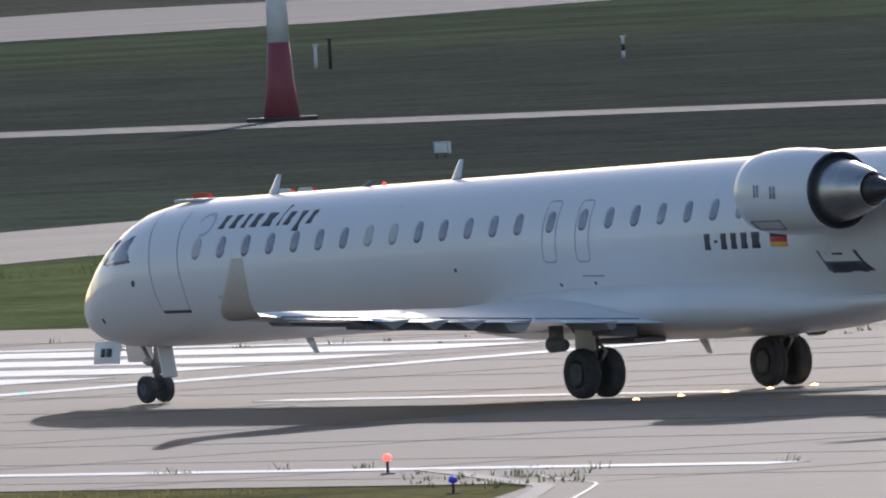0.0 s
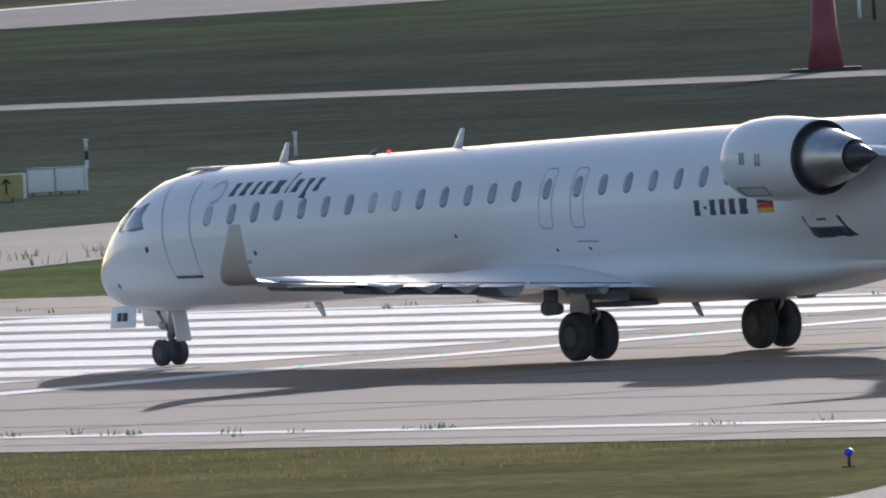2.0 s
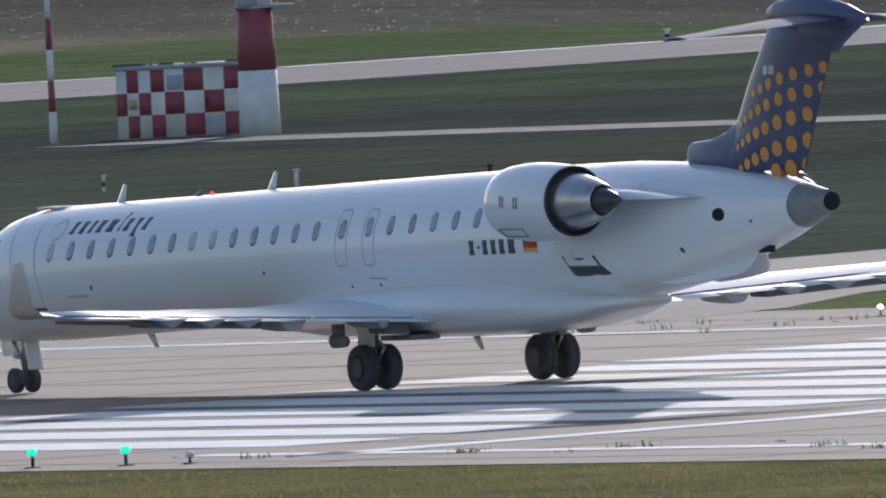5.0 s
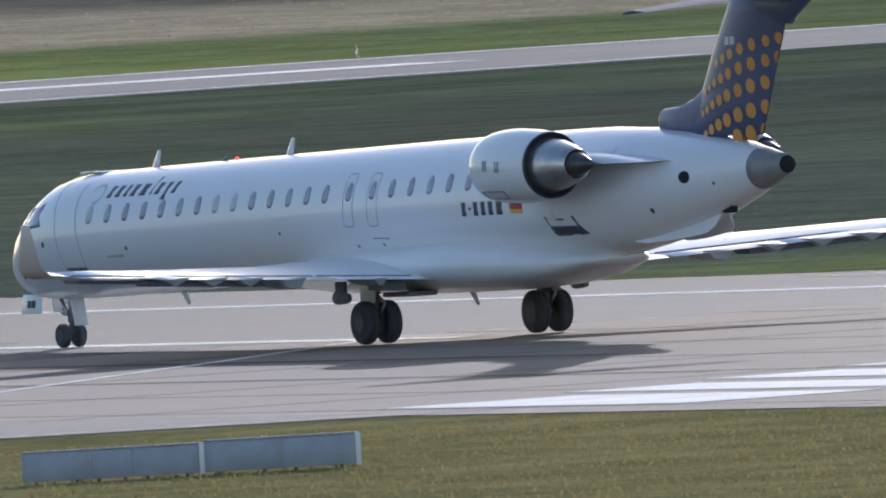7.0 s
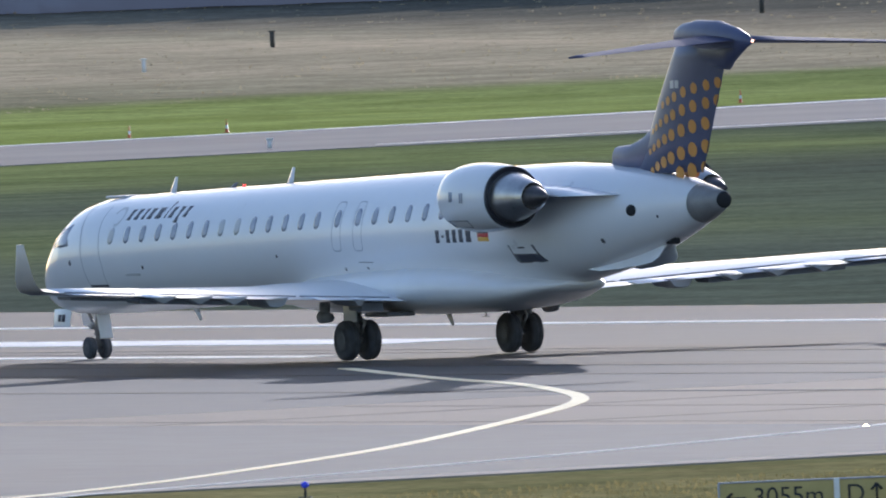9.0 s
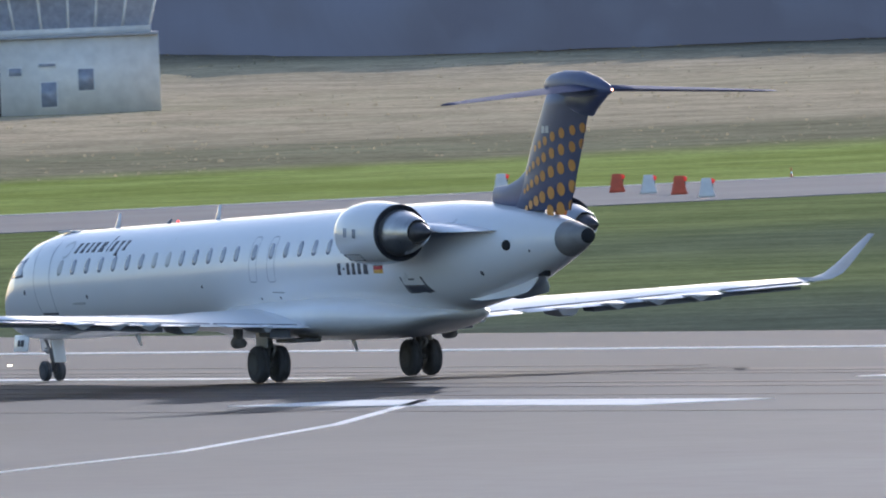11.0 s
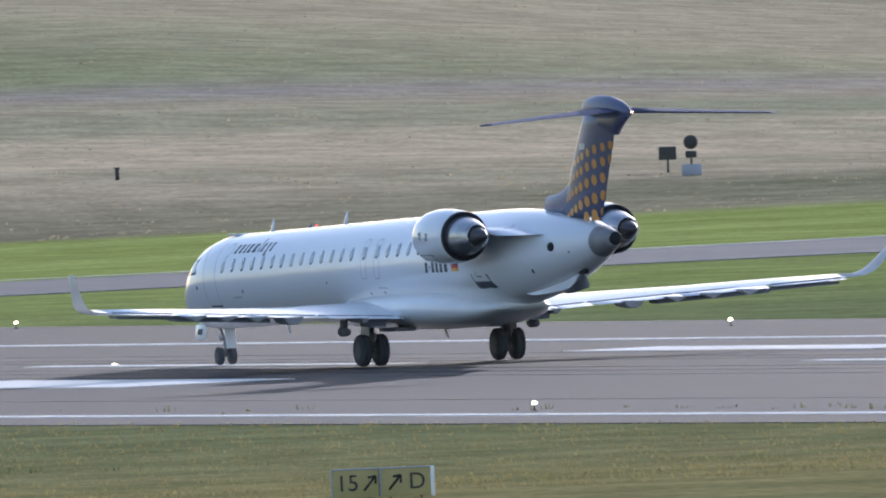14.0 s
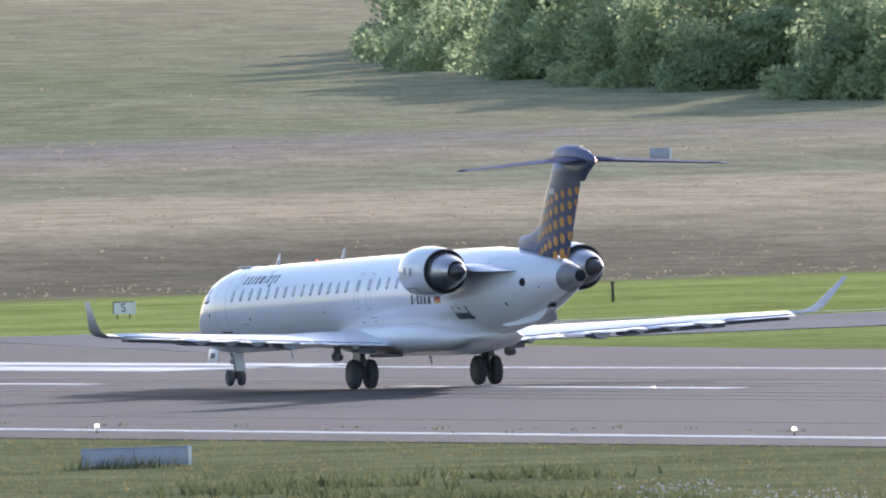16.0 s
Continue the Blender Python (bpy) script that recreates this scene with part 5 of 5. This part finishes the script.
def mast(x, y, profile, label, name="mast"):
    """A round mast of red and white lengths: (height, radius, material of the length below)."""
    ob = empty(name, label, "mast", facing(x, y))
    for (z0, r0, _), (z1, r1, m) in zip(profile, profile[1:]):
        bm = loft([[Vector((r * math.cos(2 * math.pi * i / 24), r * math.sin(2 * math.pi * i / 24), z)) for i in range(24)] for z, r in ((z0, r0), (z0 + (z1 - z0) * 0.5, r0 + (r1 - r0) * 0.62), (z1, r1))])
        part("length", bm, m, ob, "red length" if m == RED else "white length")
    return ob


m1 = mast(546.9, 805.0, [(-0.05, 0.62, None), (2.58, 0.36, RED), (5.2, 0.33, WHITE_MAST), (7.8, 0.30, RED)], "tall red and white banded antenna mast on a service road")
part("footing", box(bmesh.new(), (0, 0, 0.06), (2.3, 1.6, 0.16), bevel=0.03), WOOD, m1, "dark footing slab")
m2 = mast(540.7, 895.4, [(-0.05, 0.74, None), (2.28, 0.68, WHITE_MAST), (4.45, 0.62, RED), (6.6, 0.58, WHITE_MAST)], "thick white and red banded antenna tower beside a hut", "antenna_tower")
part("platform", box(bmesh.new(), (0.35, 0, 4.52), (2.1, 1.2, 0.12), bevel=0.02), PANEL, m2, "grey platform")
part("cabinet", box(bmesh.new(), (-0.25, -0.45, 4.85), (0.7, 0.5, 0.6), bevel=0.03), PANEL, m2)
m3 = mast(539.1, 906.9, [(-0.05, 0.15, None), (1.1, 0.13, WHITE_MAST), (2.2, 0.12, RED), (3.3, 0.11, WHITE_MAST), (4.4, 0.10, RED), (5.5, 0.09, WHITE_MAST)], "slim red and white banded pole in the grass", "banded_pole")


def checker_hut(x, y):
    ob = empty("equipment_hut", "small hut chequered red and white beside an antenna tower", "hut", facing(x, y))
    w, h, d = 4.35, 2.45, 2.4
    part("wall", box(bmesh.new(), (0, d / 2, h / 2 - 0.05), (w, d, h + 0.1)), WHITE_MAST, ob, "white hut walls")
    cols = [0, 0.38, 0.79, 1.22, 1.71, 2.40, 3.10, 3.82, 4.35]
    for r in range(3):
        for c in range(8):
            if (r + c) % 2 == 1:
                x0, x1 = cols[c] - w / 2, cols[c + 1] - w / 2
                z0, z1 = 0.02 + r * 0.80, 0.02 + (r + 1) * 0.80
                # red squares as thin painted panels
                part("red_panel", box(bmesh.new(), ((x0 + x1) / 2, -0.006, (z0 + z1) / 2), (x1 - x0 - 0.01, 0.02, z1 - z0 - 0.01)), RED, ob)
    part("roof", box(bmesh.new(), (0, d / 2, h + 0.06), (w + 0.1, d + 0.15, 0.14), bevel=0.02), PANEL, ob, "grey flat roof with gravel edge")
    part("lower_panel", box(bmesh.new(), (1.28, -0.03, 0.36), (0.62, 0.03, 0.62), bevel=0.01), PANEL, ob, "grey panel low on the wall")
    rng = random.Random(9)
    for i in range(26):
        bm = bmesh.new()
        r = rng.uniform(0.05, 0.12)
        bmesh.ops.create_icosphere(bm, subdivisions=1, radius=r, matrix=Matrix.Translation((rng.uniform(-w / 2, w / 2), rng.uniform(0, 0.5), h + 0.14)) @ Matrix.Diagonal((1.5, 1, 0.7, 1)))
        part("moss_clump", bm, WEED, ob)
    part("vent", box(bmesh.new(), (-0.10, -0.03, 1.95), (0.55, 0.05, 0.5), bevel=0.01), PANEL, ob, "grey vent")
    part("notice", box(bmesh.new(), (-1.6, -0.03, 1.22), (0.26, 0.02, 0.34)), SIGN_YELLOW, ob, "small yellow notice")
    part("door_handle", box(bmesh.new(), (1.02, -0.04, 1.2), (0.06, 0.06, 0.3), bevel=0.01), WOOD, ob)


checker_hut(542.2, 903.4)


def field_building(x, y):
    """A low white building with a dark boarded bay and a glazed room on its roof; its origin is the left front corner."""
    ob = empty("field_building", "low white building with dark boarded bay and roof cabin", "building", facing(x, y))
    part("wall", box(bmesh.new(), (1.1, 2.5, 1.85), (2.2, 5.0, 4.0)), WHITE_MAST, ob, "white rendered end wall")
    bay = part("boarded_bay", box(bmesh.new(), (3.92, 2.75, 1.85), (3.43, 4.6, 4.0)), BOARD, ob, "dark boarded wall bay")
    for i in range(11):
        part("board", box(bmesh.new(), (2.36 + 0.312 * i, 0.44, 1.85), (0.27, 0.03, 3.9)), BOARD, bay)
    part("wall", box(bmesh.new(), (9.7, 2.5, 1.85), (8.1, 5.0, 4.0)), WHITE_MAST, ob, "white rendered front wall")
    roof = part("roof", box(bmesh.new(), (6.8, 2.45, 3.92), (13.9, 5.5, 0.14), bevel=0.02), PANEL, ob, "thin pale roof edge")
    for x0, z0, w, h in ((0.93, 1.45, 0.70, 1.55), (1.80, 1.45, 0.70, 1.55), (6.42, 2.2, 0.75, 0.5), (8.05, 2.5, 0.95, 0.26), (8.1, 1.0, 0.9, 1.35), (10.0, 1.7, 0.9, 1.2)):
        win = part("window", box(bmesh.new(), (x0, -0.02, z0), (w, 0.08, h), bevel=0.01), SIGN_WHITE, ob, "white framed window")
        part("pane", box(bmesh.new(), (x0, -0.055, z0), (w - 0.12, 0.03, h - 0.12)), GLASS, win)
    cab = part("roof_cabin", box(bmesh.new(), (9.2, 2.4, 4.15), (8.4, 3.6, 0.35)), WHITE_MAST, roof, "white sill of the glazed roof cabin")
    part("cabin_glazing", loft([[Vector((cx + sx * w / 2, 2.4 + sy * d / 2, z)) for sx, sy in ((-1, -1), (1, -1), (1, 1), (-1, 1))] for z, cx, w, d in ((4.32, 9.2, 8.2, 3.4), (5.9, 9.2, 9.0, 4.2))]), GLASS, roof, "dark slanted glazing", smooth=False)
    for i in range(7):
        a = 5.1 + 1.37 * i
        part("mullion", rod(bmesh.new(), (a + (0.0), 0.68, 4.3), (9.2 + (a - 9.2) * 1.1, 0.28, 5.95), 0.07, seg=6), SIGN_WHITE, roof)
    part("cabin_roof", box(bmesh.new(), (9.2, 2.4, 6.0), (9.6, 4.8, 0.2), bevel=0.03), WHITE_MAST, roof)
    return ob


BOARD = shader("dark_boarding", (0.07, 0.075, 0.085), 0.8, spread=0.2, scale=1.5, local=True)
field_building(615.8, 1377.6)



# ---- plants ----
def leaf_quads(rng, centre, radii, n, size, verts, faces, up=0.3):
    for _ in range(n):
        v = Vector((rng.gauss(0, 1), rng.gauss(0, 1), rng.gauss(0, 1))).normalized()
        k = rng.uniform(0.72, 1.06)
        p = Vector((centre[0] + v.x * radii[0] * k, centre[1] + v.y * radii[1] * k, centre[2] + v.z * radii[2] * k))
        a = Vector((rng.uniform(-1, 1), rng.uniform(-1, 1), rng.uniform(-1, 1))).normalized()
        b = (a.cross(v + Vector((0, 0, up)))).normalized()
        s = size * rng.uniform(0.6, 1.3)
        i = len(verts)
        verts += [p - a * s, p - b * s * 0.6, p + a * s, p + b * s * 0.6]
        faces.append((i, i + 1, i + 2, i + 3))


def bush_parts(seed, height, width):
    rng = random.Random(seed)
    verts, faces = [], []
    for n in range(40):
        a, q = rng.uniform(0, 2 * math.pi), rng.uniform(0, 1) ** 0.6
        z = rng.uniform(0.30, 0.88) * height if n < 24 else rng.uniform(0.03, 0.25) * height
        spread = width * (0.42 if n < 24 else 0.50) * (1.15 - (z / height) ** 2 * 0.75)
        c = (math.cos(a) * q * spread, math.sin(a) * q * spread, z)
        r = width * rng.uniform(0.13, 0.24)
        leaf_quads(rng, c, (r, r, r * 0.85), 130, 0.18, verts, faces)
    me = bpy.data.meshes.new("crown")
    me.from_pydata([tuple(v) for v in verts], [], faces)
    me.materials.append(LEAF)
    bm = bmesh.new()
    for k in range(5):
        a = 2 * math.pi * k / 5
        rod(bm, (0, 0, -0.3), (math.cos(a) * width * 0.2, math.sin(a) * width * 0.2, height * 0.6), 0.10, 0.03, 7)
    tr = bpy.data.meshes.new("trunk")
    bm.to_mesh(tr)
    bm.free()
    tr.materials.append(BARK)
    return me, tr


BUSHES = [bush_parts(31 + i, h, w) for i, (h, w) in enumerate(((6.6, 6.2), (5.4, 6.6), (7.4, 5.8), (4.2, 5.0)))]


def bush(kind, x, y, turn, scale):
    ob = empty("bush", "dense green leafy bush on the dry hillside", "bush", pose(x, y, terrain(x, y) - 0.1, 0, 0, turn), "hillside bushes")
    ob.scale = (scale, scale, scale)
    for name, me in zip(("crown", "trunk"), BUSHES[kind]):
        part_ob = new(name, me)
        part_ob.parent = ob


def polar(az, d):
    a = radians(39.5 - az)
    return d * math.sin(a), d * math.cos(a)


rb = random.Random(5)
front = [(19.06, 1586), (19.17, 1590), (19.3, 1605), (19.42, 1612), (19.55, 1622), (19.67, 1632), (19.8, 1650), (19.91, 1690), (19.96, 1730)]
for row, (back, up) in enumerate(((0, 0.82), (7, 1.0), (16, 1.1), (28, 1.2))):
    for i, (az, d) in enumerate(front):
        if row == 0 and i % 3 == 2:
            continue
        x, y = polar(az + rb.uniform(-0.04, 0.04) + (0.05 if row % 2 else 0) - row * 0.012, d + 18 + back + rb.uniform(-2, 2))
        bush((i * 3 + row) % 4, x, y, rb.uniform(0, 360), up * rb.uniform(0.85, 1.12))
for az, d, k, sc in ((15.42, 1668, 2, 0.8), (15.36, 1672, 0, 0.8), (15.30, 1670, 3, 1.0), (15.56, 1660, 3, 0.5)):
    bush(k, *polar(az, d), rb.uniform(0, 360), sc)


def far_wood():
    """The distant wood behind the hill, its haze put into colour and glow: a plain backdrop with an uneven, tree-like
    face.
    """
    bm = bmesh.new()
    rows = []
    for j in range(9):
        row = []
        for i in range(420):
            az = 2 + 18.0 * i / 419
            edge = 1640 + 26 * max(0, az - 14) + 120 * min(1, max(0, (az - 14.4) / 0.8)) + 110 * max(0, az - 16.6)
            d = edge + 20 - 6 * j * (1 - j / 10) + 9 * noise.noise((az * 9, j * 0.9, 0)) + 4 * noise.noise((az * 40, j * 2.1, 5))
            x, y = polar(az, d)
            top = 12 + 2 * noise.noise((az * 3, 0, 1)) + 2 * noise.noise((az * 17, 0, 2)) + 2 * noise.noise((az * 60, 0, 2))
            row.append(bm.verts.new((x, y, 0.5 + top * j / 8)))
        rows.append(row)
    for a, b in zip(rows, rows[1:]):
        for i in range(419):
            bm.faces.new((a[i], a[i + 1], b[i + 1], b[i]))
    bmesh.ops.recalc_face_normals(bm, faces=bm.faces[:])
    tagged(link("backdrop", bm, FAR_WOOD), "distant dark wood with blue haze in its colour, behind the hill", "wood", kind="structure")


# bluish tone and a faint glow stand in for the haze over the wood
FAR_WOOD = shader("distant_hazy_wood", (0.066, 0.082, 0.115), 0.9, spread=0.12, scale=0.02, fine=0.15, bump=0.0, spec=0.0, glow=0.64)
far_wood()


def blades(name, places, height, width, material, label, category, lean=0.35, seed=3, per=3):
    """Tufts of leaf blades as one object."""
    rng = random.Random(seed)
    verts, faces = [], []
    for x, y, s in places:
        z = terrain(x, y)
        for _ in range(per):
            a = rng.uniform(0, math.pi)
            px, py = x + rng.uniform(-0.2, 0.2) * s, y + rng.uniform(-0.2, 0.2) * s
            w, h = width * rng.uniform(0.6, 1.3), height * s * rng.uniform(0.5, 1.25)
            dx, dy = math.cos(a) * w, math.sin(a) * w
            lx, ly = rng.uniform(-lean, lean) * h, rng.uniform(-lean, lean) * h
            i = len(verts)
            verts += [(px - dx, py - dy, z - 0.02), (px + dx, py + dy, z - 0.02), (px + lx + dx * 0.2, py + ly + dy * 0.2, z + h), (px + lx - dx * 0.2, py + ly - dy * 0.2, z + h)]
            faces.append((i, i + 1, i + 2, i + 3))
    me = bpy.data.meshes.new(name)
    me.from_pydata(verts, [], faces)
    me.materials.append(material)
    tagged(new(name, me), label, category, kind="stuff")


rp = random.Random(21)


def in_grass(x, y):
    """Inside the near verge, clear of the junction and the pavements."""
    if x > 271.0 or y < 398 or 476 < y < 642:
        if not (y > 600 and x < 225 + (y - 552) * 0.62 and x < 262):
            return False
    return True


near = []
while len(near) < 22000:
    x, y = rp.uniform(222, 271.0), rp.uniform(398, 830)
    if y > 615 and rp.random() < 0.7:
        continue
    if in_grass(x, y) and 0.40 < math.atan2(x, y) + 0.08 and abs(math.degrees(math.atan2(x, y)) - 27) < 9:
        near.append((x, y, rp.uniform(0.6, 1.3)))
blades("verge_grass", near, 0.06, 0.03, BLADE, "short yellowish grass blades of the verge", "grass", seed=4)
hillside = []
while len(hillside) < 7000:
    x, y = polar(rp.uniform(6.5, 21.2), 1262 + 560 * rp.random() ** 1.4)
    if y > 1182 + 14 * noise.noise((x / 30, 0, 3)):
        hillside.append((x, y, rp.uniform(0.6, 1.4)))
blades("dry_grass", hillside, 0.07, 0.07, DRY_BLADE, "tall dry straw-coloured grass", "grass", seed=8)
weeds = [(278.3 + rp.gauss(0, 0.5) if k % 4 else 276.2 + rp.gauss(0, 0.6), rp.uniform(396, 462) if k < 34 else rp.uniform(640, 830), rp.uniform(0.3, 1.3)) for k in range(90)]
weeds += [(273.2 + rp.gauss(0, 0.9) + 0.18 * (k - 12), 396.5 + 0.32 * (k - 12), rp.uniform(0.5, 1.2)) for k in range(24)]
weeds += [(x + rp.gauss(0, 0.12), y + rp.gauss(0, 0.3), rp.uniform(0.5, 1.1)) for x, y in ((277.9, 421.5), (277.6, 412.2), (277.7, 431.0), (277.4, 440.5), (276.9, 452.0)) for k in range(4)]
weeds += [(338.5 + rp.gauss(0, 1.5), rp.uniform(470, 550), rp.uniform(0.4, 1.5)) for k in range(60)]
weeds += [(252.2 + rp.gauss(0, 0.5), 736.6 + rp.gauss(0, 1.6), rp.uniform(1.5, 3.2)) for k in range(26)]
weeds += [(384 + rp.gauss(0, 7), 583 + rp.gauss(0, 3), rp.uniform(1.0, 2.8)) for k in range(60)]
weeds += [(rp.uniform(235, 250), rp.uniform(640, 720), rp.uniform(1.2, 2.6)) for k in range(90)]
blades("weeds", weeds, 0.12, 0.022, WEED, "dark weeds along the pavement edge", "weeds", lean=0.6, seed=12, per=9)
stalks = []
for cx, cy, s in [(229.5, 639.8, 0.8), (228.7, 635.7, 0.8), (240.0, 660.0, 0.7), (230.1, 635.6, 1), (232.5, 634.2, 0.8), (235.4, 639.1, 1), (233.1, 630.2, 0.9), (230.0, 617.9, 0.9), (227.5, 624.6, 0.9), (228.7, 621.4, 1)]:
    stalks += [(cx + rp.gauss(0, 0.55 * s), cy + rp.gauss(0, 2.6 * s), rp.uniform(0.6, 1.3)) for _ in range(20)]
herbs = []
for cx, cy in [(239.6, 690.1), (231.6, 664.4), (244.6, 697.2), (235.0, 667.1), (239.6, 675.3), (250.2, 700.8), (238.8, 667.3), (230.5, 647.2), (237.0, 653.0), (227.4, 643.5)]:
    herbs += [(cx + rp.gauss(0, 0.9), cy + rp.gauss(0, 3.5), rp.uniform(0.5, 1.5)) for _ in range(60)]
blades("meadow_herbs", herbs, 0.22, 0.05, WEED, "dull green herbs in the verge", "weeds", lean=0.7, seed=17, per=6)
blades("meadow_stalks", stalks, 0.38, 0.02, WEED, "green stalks of meadow flowers", "weeds", seed=14, per=4)
verts, faces = [], []
for x, y, s in stalks:
    for _ in range(4):
        c = Vector((x + rp.gauss(0, 0.22), y + rp.gauss(0, 0.22), 0.36 * s * rp.uniform(0.7, 1.2)))
        r = rp.uniform(0.025, 0.055)
        i = len(verts)
        verts += [c + Vector(v) * r for v in ((1, 0, 0), (-1, 0, 0), (0, 1, 0), (0, -1, 0), (0, 0, 0.8), (0, 0, -0.8))]
        faces += [(i + a, i + b, i + d) for a, b, d in ((0, 2, 4), (2, 1, 4), (1, 3, 4), (3, 0, 4), (2, 0, 5), (1, 2, 5), (3, 1, 5), (0, 3, 5))]
me = bpy.data.meshes.new("meadow_flowers")
me.from_pydata([tuple(v) for v in verts], [], faces)
me.materials.append(FLOWER)
tagged(new("meadow_flowers", me), "pale flower heads in the verge", "flowers", kind="stuff")



# ---- what moves ----
def motions():
    walk(airliner, [(t, pose(x, y, 0.034, 0, 0, a)) for t, x, y, a in PLANE_ROWS])
    ts = [i / 30 for i in range(0, 481)]
    ty, yy = [r[0] for r in PLANE_ROWS], [r[2] for r in PLANE_ROWS]
    dist = np.interp(ts, ty, yy)
    for ob, hub, r in WHEELS:
        turn, rows = 0.0, []
        for i, t in enumerate(ts):
            if i:
                turn -= min(radians(80), (dist[i] - dist[i - 1]) / r)
            rows.append((t, Matrix.Translation(hub) @ Matrix.Rotation(turn, 4, "X")))
        walk(ob, rows)


motions()
